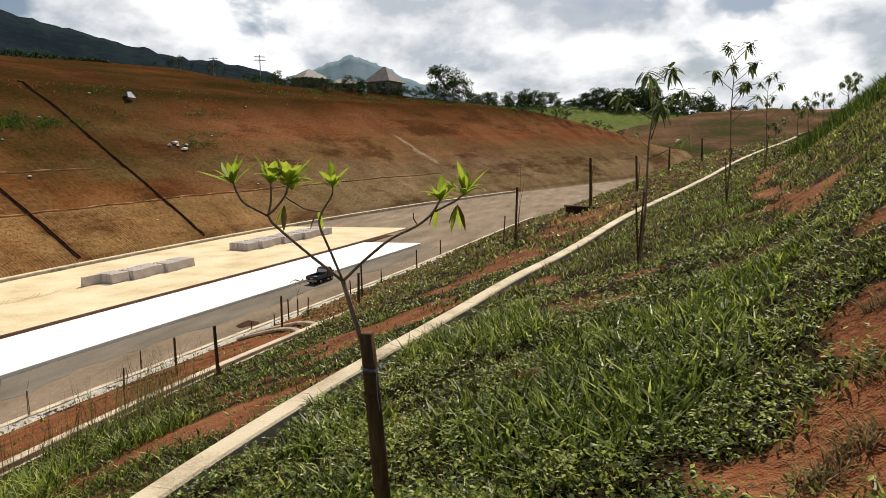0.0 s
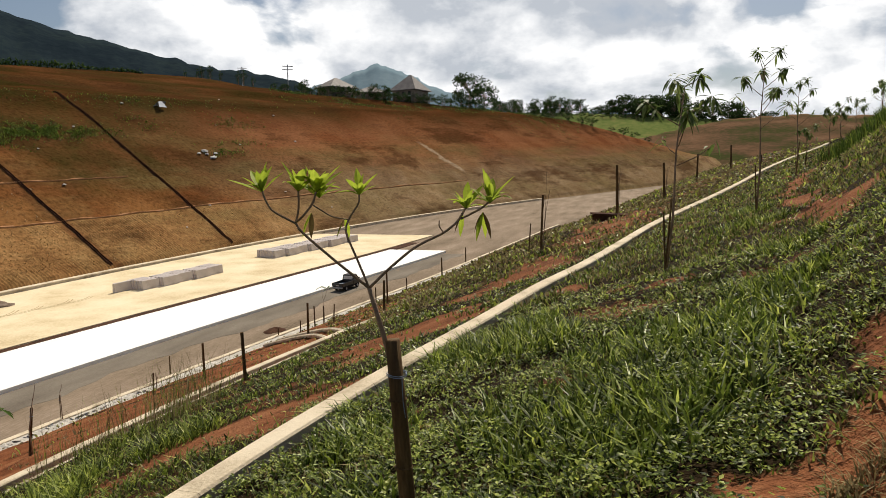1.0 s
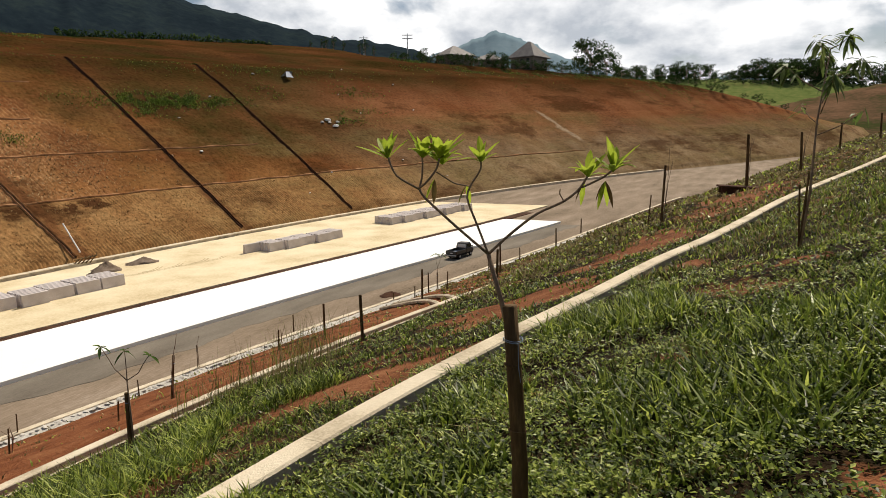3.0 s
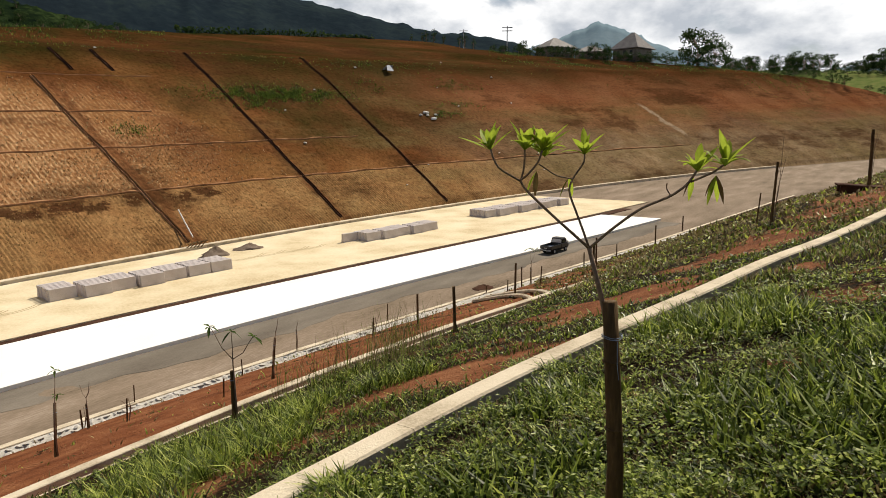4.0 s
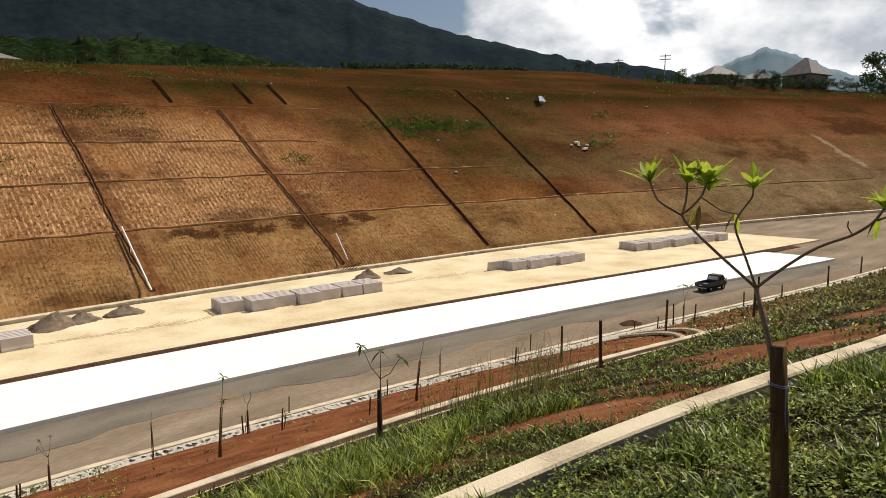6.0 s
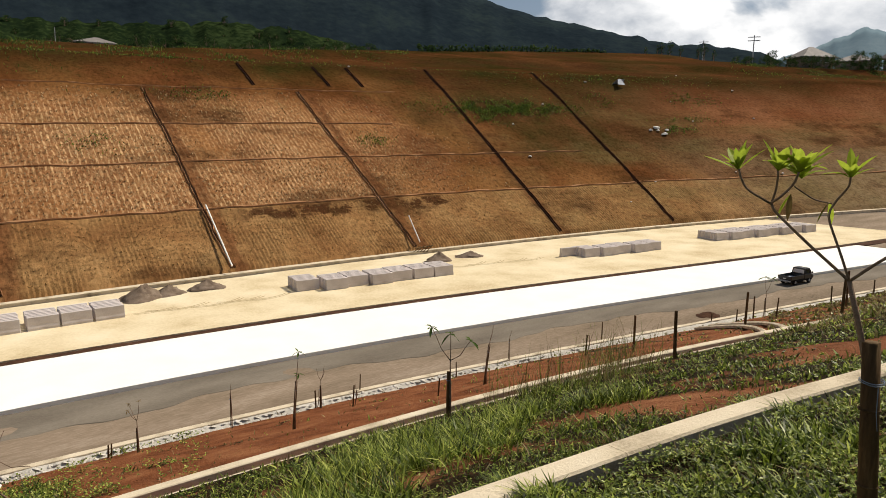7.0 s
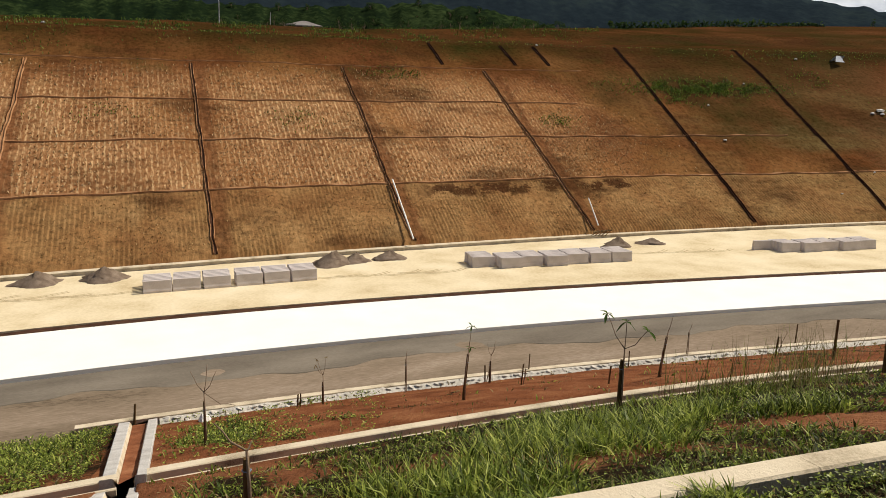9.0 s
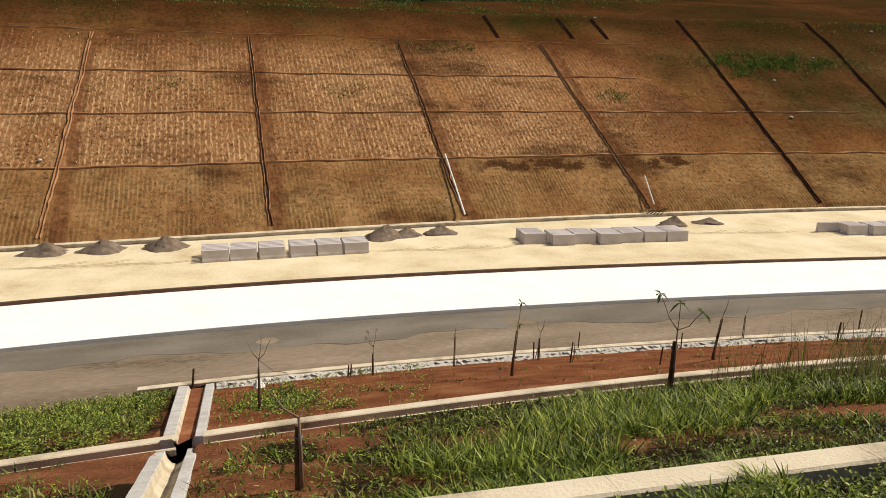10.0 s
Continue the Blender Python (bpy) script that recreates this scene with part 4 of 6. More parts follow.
def bench_line(u, y0, y1, width, name, mat):
    ys = np.arange(y0, y1, 0.75)
    x = x_foot(ys) - u
    z = z_cut(u, ys) + slope_rough(x, ys, u) + 0.02
    V = np.stack([np.stack([x + a, ys, z + b + 0.02 * np.sin(ys * 1.3 + a * 9)], -1) for a, b in ((width, -0.14), (width, 0.0), (width * 0.55, 0.015), (0.0, -0.01), (-width, -0.01), (-width - 0.1, 0.05))], 1)
    n, k = len(ys), 6
    i, j = np.meshgrid(np.arange(n - 1), np.arange(k - 1), indexing="ij")
    F = np.stack([i * k + j, i * k + j + 1, (i + 1) * k + j + 1, (i + 1) * k + j], -1).reshape(-1, 4)
    ob = new(name, mesh_from(name, V.reshape(-1, 3), F[:, ::-1], [mat]))
    tagged(ob, "shallow brown bench drain across the cut slope", "drain", kind="structure")


for u, y1 in ((BENCH[0], 150), (BENCH[1], 78), (BENCH[2], 52), (BENCH[3], 56)):
    bench_line(u, -80, y1, 0.13, "bench_drain", BROWN_WALL)


def rod(name, a, b, r, mat, label, category, sides=8):
    ob = empty(name, Matrix.Translation(a), label, category)
    d = np.subtract(b, a)
    part("pipe", tube([(0, 0, 0), d * 0.5, d], [r, r, r], sides), mat, ob)
    return ob


# pale downpipe in the third drain and the timber chute beside the fourth
rod("drain_pipe", (-58.3, 22.0, float(z_cut(0.3, 22)) + 0.42), (-65.9, 22.45, float(z_cut(7.6, 22)) + 0.46), 0.08, CONCRETE_WHITE, "long pale pipe lying in the slope drain", "pipe")
rod("timber_chute", (-57.0, 41.5, float(z_cut(0.3, 41)) + 0.7), (-60.6, 42.6, float(z_cut(4.1, 42)) + 0.55), 0.07, STRAW_WHITE, "pale timber plank leaning on the slope drain", "plank")
chute = empty("timber_trestle", pose(-56.6, 41.6, float(z_road(41.6)) + 0.3), "rough dark timber trestle at the foot of the slope", "trestle")
for k in range(5):
    part("beam", tube([(-0.4 + 0.1 * k, -0.9 + 0.35 * k, 0.05), (-0.5 + 0.12 * k, 0.1 + 0.3 * k, 0.55 + 0.05 * k)], [0.06, 0.05], 6), STAKE_WOOD, chute)
part("beam", tube([(0, -1, 0.5), (0.1, 1.2, 0.62)], [0.06, 0.06], 6), STAKE_WOOD, chute)

# ---- small litter on the slope ----
tarp = empty("tarp_shelter", pose(-78.1, 100.0, float(z_cut(31.0, 100.0)) + 0.05), "small grey tarp shelter on the upper slope", "shelter")
part("sheet", (np.array([(-0.9, -1.5, 0), (-0.2, -0.6, 1.1), (-0.1, 1.2, 1.2), (-1.0, 1.6, 0.05), (0.9, -1.7, 0.02), (0.9, 0.4, 0.1)]), np.array([(0, 1, 2, 3)])), TARP, tarp)
part("side_sheet", (np.array([(0.9, -1.9, 0.02), (0.95, 0.1, 0.05), (-0.1, 0.2, 1.12), (-0.2, -0.6, 1.06)]), np.array([(0, 1, 2, 3)])), TARP, tarp)
part("post", tube([(-0.2, -0.6, 0), (-0.2, -0.6, 1.1)], [0.04, 0.04], 6), STAKE_WOOD, tarp)
part("post", tube([(-0.1, 1.2, 0), (-0.1, 1.2, 1.2)], [0.04, 0.04], 6), STAKE_WOOD, tarp)
for k in range(26):
    g = np.random.default_rng(100 + k)
    y = g.uniform(-40, 130)
    u = g.uniform(2, 40)
    if k < 7:
        y, u = 94.9 + g.normal(0, 1.2), 18.6 + g.normal(0, 0.9)
    s = g.uniform(0.10, 0.22) * (2.0 if k < 7 else 1)
    a = np.linspace(0, 2 * np.pi, 7)[:-1]
    V = [(0, 0, 0.7 * s)] + [(s * np.cos(t) * g.uniform(0.7, 1.3), s * np.sin(t) * g.uniform(0.7, 1.3), 0.35 * s) for t in a] + [(s * 1.1 * np.cos(t), s * 1.1 * np.sin(t), -0.3 * s) for t in a]
    F = [(0, 1 + i, 1 + (i + 1) % 6, 1 + (i + 2) % 6) for i in (0, 2, 4)] + [(1 + i, 7 + i, 7 + (i + 1) % 6, 1 + (i + 1) % 6) for i in range(6)]
    ob = new("rock", mesh_from("rock", V, F, [STRAW_WHITE]))
    ob.location = (float(x_foot(y)) - u, y, float(z_cut(u, y)) + 0.12)
    tagged(ob, "pale loose stone lying on the cut slope", "rock", "stones on the slope")


# ---- pickup ----
def pickup(m):
    ob = empty("pickup_truck", m, "small black pickup truck with an empty bed on the road", "truck")
    part("chassis", box(-0.72, 0.72, -2.0, 1.95, 0.32, 0.62, 0.05), RUBBER, ob)
    bed = part("bed", joined(box(-0.80, 0.80, -2.05, 0.28, 0.62, 0.70, 0.02), box(-0.82, -0.76, -2.05, 0.28, 0.68, 1.06, 0.02), box(0.76, 0.82, -2.05, 0.28, 0.68, 1.06, 0.02), box(-0.80, 0.80, 0.22, 0.28, 0.68, 1.10, 0.02)), BLACK_PAINT, ob)
    part("tailgate", box(-0.80, 0.80, -2.10, -2.05, 0.66, 1.05, 0.015), BLACK_PAINT, bed)
    part("bed_floor", box(-0.74, 0.74, -2.02, 0.2, 0.705, 0.725, 0.005), TARP, bed)
    part("cab", joined(box(-0.80, 0.80, 0.34, 1.75, 0.55, 1.12, 0.08), box(-0.79, 0.79, 1.65, 2.12, 0.5, 0.98, 0.10)), BLACK_PAINT, ob)
    part("cab_roof", box(-0.72, 0.72, 0.44, 1.42, 1.56, 1.72, 0.08), BLACK_PAINT, ob)
    for sx in (-1, 1):
        part("pillar", tube([(sx * 0.76, 0.40, 1.10), (sx * 0.68, 0.48, 1.62)], [0.06, 0.05], 6), BLACK_PAINT, ob)
        part("pillar", tube([(sx * 0.76, 1.72, 1.10), (sx * 0.68, 1.36, 1.62)], [0.05, 0.05], 6), BLACK_PAINT, ob)
        part("side_window", (np.array([(sx * 0.775, 0.46, 1.12), (sx * 0.775, 1.66, 1.12), (sx * 0.70, 1.36, 1.58), (sx * 0.70, 0.52, 1.58)]), np.array([(0, 1, 2, 3)])), DARK_GLASS, ob)
        part("tail_light", box(sx * 0.78 - 0.05, sx * 0.78 + 0.05, -2.12, -2.06, 0.74, 0.96, 0.01), DARK_SOIL, ob)
        part("mirror", box(sx * 0.95 - 0.07, sx * 0.95 + 0.07, 1.55, 1.62, 1.12, 1.32, 0.02), BLACK_PAINT, ob)
    part("rear_window", (np.array([(-0.66, 0.37, 1.14), (0.66, 0.37, 1.14), (0.60, 0.445, 1.56), (-0.60, 0.445, 1.56)]), np.array([(0, 1, 2, 3)])), PALE_GLASS, ob)
    part("windscreen", (np.array([(-0.68, 1.76, 1.12), (0.68, 1.76, 1.12), (0.62, 1.40, 1.58), (-0.62, 1.40, 1.58)]), np.array([(3, 2, 1, 0)])), DARK_GLASS, ob)
    part("rear_bumper", box(-0.78, 0.78, -2.2, -2.1, 0.42, 0.58, 0.03), STEEL, ob)
    part("plate_bar", box(-0.2, 0.2, -2.125, -2.105, 0.72, 0.82, 0.004), STRAW_WHITE, ob)
    for x in (-0.70, 0.70):
        for y in (-1.25, 1.35):
            wheel = part("wheel", tube([(x - 0.10, y, 0.31), (x, y, 0.31), (x + 0.10, y, 0.31)], [0.30, 0.315, 0.30], 18), RUBBER, ob)
            part("rim", tube([(x - 0.105, y, 0.31), (x + 0.105, y, 0.31)], [0.17, 0.17], 14), STEEL, wheel)
    return ob


pickup(pose(-25.9, 57.3, float(z_road(57.3)) + 0.03, 2.0, 0, -8) @ Matrix.Diagonal((0.72, 0.72, 0.72, 1)))


# ---- stakes and saplings ----
def stake(h, r=0.035, lean=(0.0, 0.0)):
    zs = np.linspace(-0.25, h, 6)
    return tube([(lean[0] * max(z, 0), lean[1] * max(z, 0), z) for z in zs], r * (1.05 - 0.15 * np.linspace(0, 1, 6)), 8)


def twigs(ob, root, tips, r, leaf_mat, leaf_len, leaves, seed, bend=0.15, droop=0.5):
    """Bent branches from root to each tip, each with a tuft of leaves at its end."""
    g = np.random.default_rng(seed)
    for tip in tips:
        a, b = np.asarray(root, float), np.asarray(tip, float)
        mid = (a + b) / 2 + np.array([0, 0, -bend * np.linalg.norm(b - a)]) + g.normal(0, 0.02, 3) * np.linalg.norm(b - a)
        part("branch", tube([a, (a + mid) / 2, mid, (mid + b) / 2 + (0, 0, 0.02), b], np.linspace(r, r * 0.55, 5), 6), BARK, ob, smooth=True)
        if leaves:
            lv = []
            for k in range(leaves):
                az = 2 * np.pi * (k + g.uniform(0, 0.6)) / leaves
                el = g.uniform(-0.5, 0.9)
                lv.append(leaf(b - (0, 0, 0.02), (np.cos(az) * np.cos(el), np.sin(az) * np.cos(el), np.sin(el)), leaf_len * g.uniform(0.6, 1.15), leaf_len * 0.28, droop * g.uniform(0.2, 1.2)))
            part("leaves", joined(*lv), leaf_mat, ob)


def sapling(x, y, stake_h, tips, label, group, seed, r=0.032, leaf_len=0.24, leaves=7, mat=None, lean=(0, 0), bare=False):
    """A young tree tied to a stake; tips: branch ends above the stake's foot."""
    ob = empty("staked_sapling", pose(x, y, place_z(x, y)), label, "sapling", group)
    part("stake", stake(stake_h, r, lean), STAKE_WOOD, ob, "dark wooden stake")
    if tips:
        fork = np.array([lean[0] * stake_h + 0.05, lean[1] * stake_h, stake_h + 0.28 * (max(t[2] for t in tips) - stake_h)])
        part("stem", tube([(0.07, 0.03, -0.1), (0.05, 0.02, stake_h * 0.6), fork], [0.022, 0.02, 0.015], 7), BARK, ob, smooth=True)
        part("tie", tube([(lean[0] * stake_h * 0.8 + 0.045 * np.cos(a), lean[1] * stake_h * 0.8 + 0.045 * np.sin(a), stake_h * 0.82) for a in np.linspace(0, 6.28, 9)], 0.008, 5), TWINE, ob)
        twigs(ob, fork, tips, 0.012, mat or LEAF_DARK, leaf_len, 0 if bare else leaves, seed)
    return ob


S = "saplings on the banks"
sapling(-11.25, 8.85, 1.12, [(-0.45, -0.15, 2.05), (-0.08, 0.1, 1.95), (0.35, 0.32, 1.85)], "young frangipani with drooping dark leaves tied to a stake", S, 1, 0.045)
sapling(-19.39, 9.07, 1.56, [(0.1, 0.15, 2.55), (-0.1, 0.25, 1.75)], "thin sapling with few leaves tied to a leaning stake", S, 2, 0.045, lean=(0.0, 0.07), leaves=6)
sapling(-17.68, 15.68, 1.5, [(0.15, 0.25, 2.25)], "bare twig tied to a dark leaning stake", S, 3, 0.045, lean=(0.03, 0.10), bare=True)
sapling(-6.75, 0.56, 0.74, [(-0.1, -0.30, 1.12), (0.0, 0.06, 0.92)], "leafless forked twig tied to a dark split stake", S, 4, 0.04, bare=True)
sapling(-25.27, 13.13, 1.0, [(-0.15, -0.1, 1.75), (0.1, 0.15, 1.9), (0.0, 0.25, 1.65)], "small bare sapling tied to a short stake", S, 5, bare=True)
sapling(-25.34, 5.77, 0.95, [(-0.2, -0.2, 1.85), (0.1, 0.1, 2.0), (0.05, -0.3, 1.7)], "small bare sapling with brown twigs and a short stake", S, 6, leaf_len=0.12, mat=LEAF_DRY)
sapling(-17.6, 0.85, 1.25, [(-0.25, -0.3, 2.0), (0.15, 0.3, 2.1), (0.6, 0.7, 1.3), (-0.1, 0.1, 2.2)], "straggling bare sapling among weeds", S, 7, bare=True)
sapling(-25.77, 9.4, 1.5, [(0.0, 0.05, 1.9)], "single bare twig by the road edge", S, 8, 0.018, bare=True)
sapling(-26.34, 25.2, 1.4, [(0.1, 0.1, 1.9)], "single bare twig by the road edge", S, 9, 0.02, bare=True)
sapling(-22.0, 44.5, 1.2, [(-0.1, 0.0, 2.6), (0.3, 0.2, 2.5)], "thin sapling with a dark leaf tuft by the road", S, 10, leaf_len=0.45, leaves=7)
for i, (x, y, h, r) in enumerate([(-10.84, 16.81, 1.42, 0.05), (-16.87, 23.25, 1.58, 0.05), (-17.0, 32.5, 1.83, 0.06), (-22.07, 12.85, 0.85, 0.03), (-18.25, 14.04, 0.62, 0.03), (-23.6, 40.83, 0.7, 0.04), (-21.1, 39.3, 0.8, 0.04), (-25.86, 32.5, 1.1, 0.04),
                                  (-20.76, 24.9, 1.0, 0.04), (-18.08, 37.95, 1.2, 0.04), (-9.53, 24.5, 1.35, 0.05), (-15.8, 41.3, 2.1, 0.06), (-18.69, 63.9, 1.8, 0.07), (-18.8, 73.8, 1.6, 0.07), (-22.1, 43.3, 1.4, 0.05), (-26.0, 13.3, 0.8, 0.035), (-27.6, 16.5, 1.0, 0.03),
                                  (-26.3, 4.97, 0.5, 0.035), (-25.9, 5.0, 0.55, 0.03), (-28.6, -1.15, 0.9, 0.05), (-20.5, 51.0, 1.2, 0.05), (-19.6, 56.0, 1.1, 0.05), (-24.5, 20.0, 0.8, 0.03), (-3.92, 27.8, 2.3, 0.05), (-1.23, 37.0, 2.65, 0.075), (1.34, 44.9, 2.2, 0.075), (4.56, 63.7, 2.2, 0.08), (8.0, 70.0, 2.2, 0.08), (-4.6, 29.0, 1.2, 0.03)]):
    g = np.random.default_rng(40 + i)
    ob = empty("wooden_stake", pose(x, y, place_z(x, y), 0, 0, 0), "dark wooden planting stake standing in the bank", "stake", "stakes on the banks")
    part("pole", stake(h, r, (g.normal(0, 0.03), g.normal(0.03, 0.03))), STAKE_WOOD, ob)
    if i in (3, 8, 15, 23, 24, 25):
        fine = [tube([(0.05, 0.05, 0), (0.1 + g.normal(0, 0.05), 0.1, h * 0.6), (0.15 + g.normal(0, 0.15), 0.1 + g.normal(0, 0.15), h * g.uniform(0.9, 1.4))], [0.012, 0.01, 0.006], 5) for _ in range(3)]
        part("twig", joined(*fine), BARK, ob)


# ---- the frangipani on its bamboo stake beside the camera ----
def frangipani():
    base = (-1.07, 2.92, place_z(-1.07, 2.92))
    ob = empty("staked_frangipani", Matrix.Translation(base), "young frangipani with bright leaf tufts tied to a brown bamboo stake", "sapling")
    o = np.array(base)
    pole = part("stake", tube([np.array(p) - o for p in ((-1.035, 2.93, base[2] - 0.3), (-1.043, 2.929, 10.93), (-1.07, 2.92, 11.35), (-1.096, 2.911, 11.735))], [0.041, 0.039, 0.037, 0.034], 16), STAKE_WOOD, ob, "weathered bamboo stake with a sawn top", True)
    for z in (10.75, 11.12, 11.45):
        part("node_ring", tube([(-1.035 - (z - 10.75) * 0.062 + 0.039 * np.cos(a) - o[0], 2.93 - (z - 10.75) * 0.019 + 0.039 * np.sin(a) - o[1], z - o[2]) for a in np.linspace(0, 6.283, 17)], 0.006, 5), STAKE_WOOD, pole)
    part("tie", joined(*[tube([(-1.082 + 0.047 * np.cos(a) - o[0], 2.918 + 0.047 * np.sin(a) - o[1], 11.565 + dz + 0.004 * np.sin(2 * a) - o[2]) for a in np.linspace(0, 6.283, 15)], 0.0022, 5) for dz in (0, 0.008)], tube([np.array((-1.04, 2.875, 11.56)) - o, np.array((-1.035, 2.87, 11.45)) - o, np.array((-1.025, 2.87, 11.38)) - o], [0.002, 0.002, 0.001], 5)), TWINE, ob, "pale blue twine")

    def limb(points, r0, r1):
        P = np.array(points) - o
        t = np.linspace(0, 1, len(P))
        s = np.linspace(0, 1, 3 * len(P))
        Q = np.stack([np.interp(s, t, P[:, k]) for k in range(3)], -1)
        Q[1:-1] = (Q[:-2] + 2 * Q[1:-1] + Q[2:]) / 4
        return part("branch", tube(Q, 0.8 * np.linspace(r0, r1, len(Q)), 9), BARK, ob, smooth=True)

    part("trunk", tube([np.array(p) - o for p in ((-1.09, 2.97, base[2] - 0.1), (-1.08, 2.965, 11.1), (-1.09, 2.95, 11.5), (-1.136, 2.90, 11.76), (-1.19, 2.873, 11.98))], [0.016, 0.015, 0.0135, 0.012, 0.0105], 10), BARK, ob, smooth=True)
    f = (-1.19, 2.873, 11.98)
    limb([f, (-1.34, 2.807, 12.122), (-1.466, 2.743, 12.255), (-1.478, 2.736, 12.29)], 0.0085, 0.007)
    limb([(-1.478, 2.736, 12.285), (-1.568, 2.686, 12.343), (-1.592, 2.672, 12.40), (-1.60, 2.667, 12.44)], 0.0065, 0.006)
    limb([(-1.478, 2.736, 12.285), (-1.474, 2.76, 12.34), (-1.466, 2.75, 12.39), (-1.464, 2.744, 12.44)], 0.006, 0.0055)
    limb([(-1.478, 2.736, 12.29), (-1.43, 2.71, 12.315), (-1.385, 2.73, 12.375), (-1.374, 2.74, 12.43)], 0.0065, 0.006)
    limb([(-1.385, 2.73, 12.365), (-1.33, 2.80, 12.31), (-1.27, 2.85, 12.295)], 0.004, 0.004)
    limb([f, (-1.238, 2.853, 12.118), (-1.286, 2.831, 12.245), (-1.262, 2.842, 12.31), (-1.222, 2.86, 12.37), (-1.222, 2.86, 12.415)], 0.007, 0.005)
    limb([f, (-1.11, 2.905, 12.063), (-0.987, 2.949, 12.17), (-0.864, 2.987, 12.226), (-0.80, 3.005, 12.28), (-0.765, 3.015, 12.345)], 0.0085, 0.0065)
    limb([(-0.79, 3.008, 12.29), (-0.70, 3.03, 12.335), (-0.66, 3.04, 12.37)], 0.006, 0.0055)
    limb([(-0.864, 2.987, 12.226), (-0.885, 2.98, 12.26), (-0.883, 2.982, 12.285)], 0.004, 0.003)
    g = np.random.default_rng(5)
    tufts = [((-1.60, 2.667, 12.43), 13, 0.17), ((-1.464, 2.744, 12.43), 12, 0.17), ((-1.374, 2.74, 12.425), 16, 0.20), ((-1.385, 2.79, 12.40), 7, 0.15), ((-1.222, 2.86, 12.41), 11, 0.14), ((-0.765, 3.015, 12.34), 11, 0.16), ((-0.66, 3.04, 12.365), 12, 0.17)]
    for (x, y, z), n, size in tufts:
        for k in range(n):
            az = 2 * np.pi * (k + g.uniform(-0.3, 0.3)) / n
            el = g.uniform(0.4, 1.4)
            length = size * g.uniform(0.65, 1.1)
            part("leaf", leaf((x - o[0], y - o[1], z - o[2] - 0.005), (np.cos(az) * np.cos(el), np.sin(az) * np.cos(el), np.sin(el)), length, length * 0.25, g.uniform(0.05, 0.5)), LEAF_BRIGHT, ob)
    for x, y, z, n in ((-1.41, 2.76, 12.33, 3), (-1.285, 2.84, 12.30, 3), (-0.69, 3.03, 12.32, 4), (-0.78, 3.01, 12.31, 2)):
        for k in range(n):
            az = g.uniform(0, 6.28)
            part("wilted_leaf", leaf((x - o[0], y - o[1], z - o[2]), (0.5 * np.cos(az), 0.5 * np.sin(az), -0.8), g.uniform(0.07, 0.11), 0.026, 0.3), LEAF_DRY if k % 2 else LEAF_BRIGHT, ob)


frangipani()


# ---- slender young trees along the long kerb ----
def slender_tree(x, y, h, seed, spread, lean, label):
    ob = empty("young_tree", pose(x, y, place_z(x, y)), label, "tree", "young trees along the kerb")
    g = np.random.default_rng(seed)
    top = np.array([lean[0], lean[1], h * 0.9])
    pts = [np.array([0.0, 0, -0.1]), top * 0.3 + (0.03, 0, 0), top * 0.65 + (-0.03, 0, 0), top]
    part("trunk", tube(pts, [0.025, 0.021, 0.016, 0.008], 8), BARK, ob, smooth=True)
    part("stake", stake(h * 0.36, 0.019, (0.06, 0.03)), STAKE_WOOD, ob)
    part("stake", stake(h * 0.30, 0.017, (-0.05, -0.03)), STAKE_WOOD, ob)
    for k in range(9):
        t = 0.58 + 0.42 * k / 8
        root = top * t
        az = 2.4 * k + g.uniform(-0.4, 0.4)
        ln = spread * (0.55 + 0.45 * g.random()) * (1.15 - 0.5 * t)
        tip = root + np.array([np.cos(az) * ln, np.sin(az) * ln, ln * g.uniform(0.5, 1.1)])
        part("branch", tube([root, (root + tip) / 2 + (0, 0, -0.04), tip], [0.010, 0.008, 0.004], 6), BARK, ob, smooth=True)
        lv = []
        for j in range(22 if k > 1 else 5):
            s = 1.03 - 0.30 * g.random() ** 1.8
            p = root + (tip - root) * s + g.normal(0, 0.02, 3)
            a2, e2 = g.uniform(0, 6.28), g.uniform(-1.3, 0.7)
            L = g.uniform(0.16, 0.31)
            lv.append(leaf(p, (np.cos(a2) * np.cos(e2), np.sin(a2) * np.cos(e2), np.sin(e2)), L, L * 0.27, 0.35))
        part("foliage", joined(*lv), LEAF_MID, ob)


slender_tree(0.42, 12.5, 3.55, 1, 0.75, (0.25, 0.1), "slender young tree with long drooping leaves tied to stakes")
slender_tree(2.95, 20.0, 4.3, 2, 1.15, (0.10, 0.1), "slender young tree with long drooping leaves tied to stakes")
slender_tree(6.6, 34.0, 4.3, 3, 1.1, (0.0, 0.1), "slender young tree with long drooping leaves tied to stakes")
for i, (x, y, h) in enumerate([(9.6, 41.5, 3.0), (10.6, 43.5, 3.0), (12.0, 46.0, 2.6), (13.0, 45.0, 2.6), (8.8, 43.0, 2.2), (11.6, 40.0, 2.2)]):
    slender_tree(x, y, h, 20 + i, 0.8, (0.05, 0.1), "small bushy young tree on the grass bank")


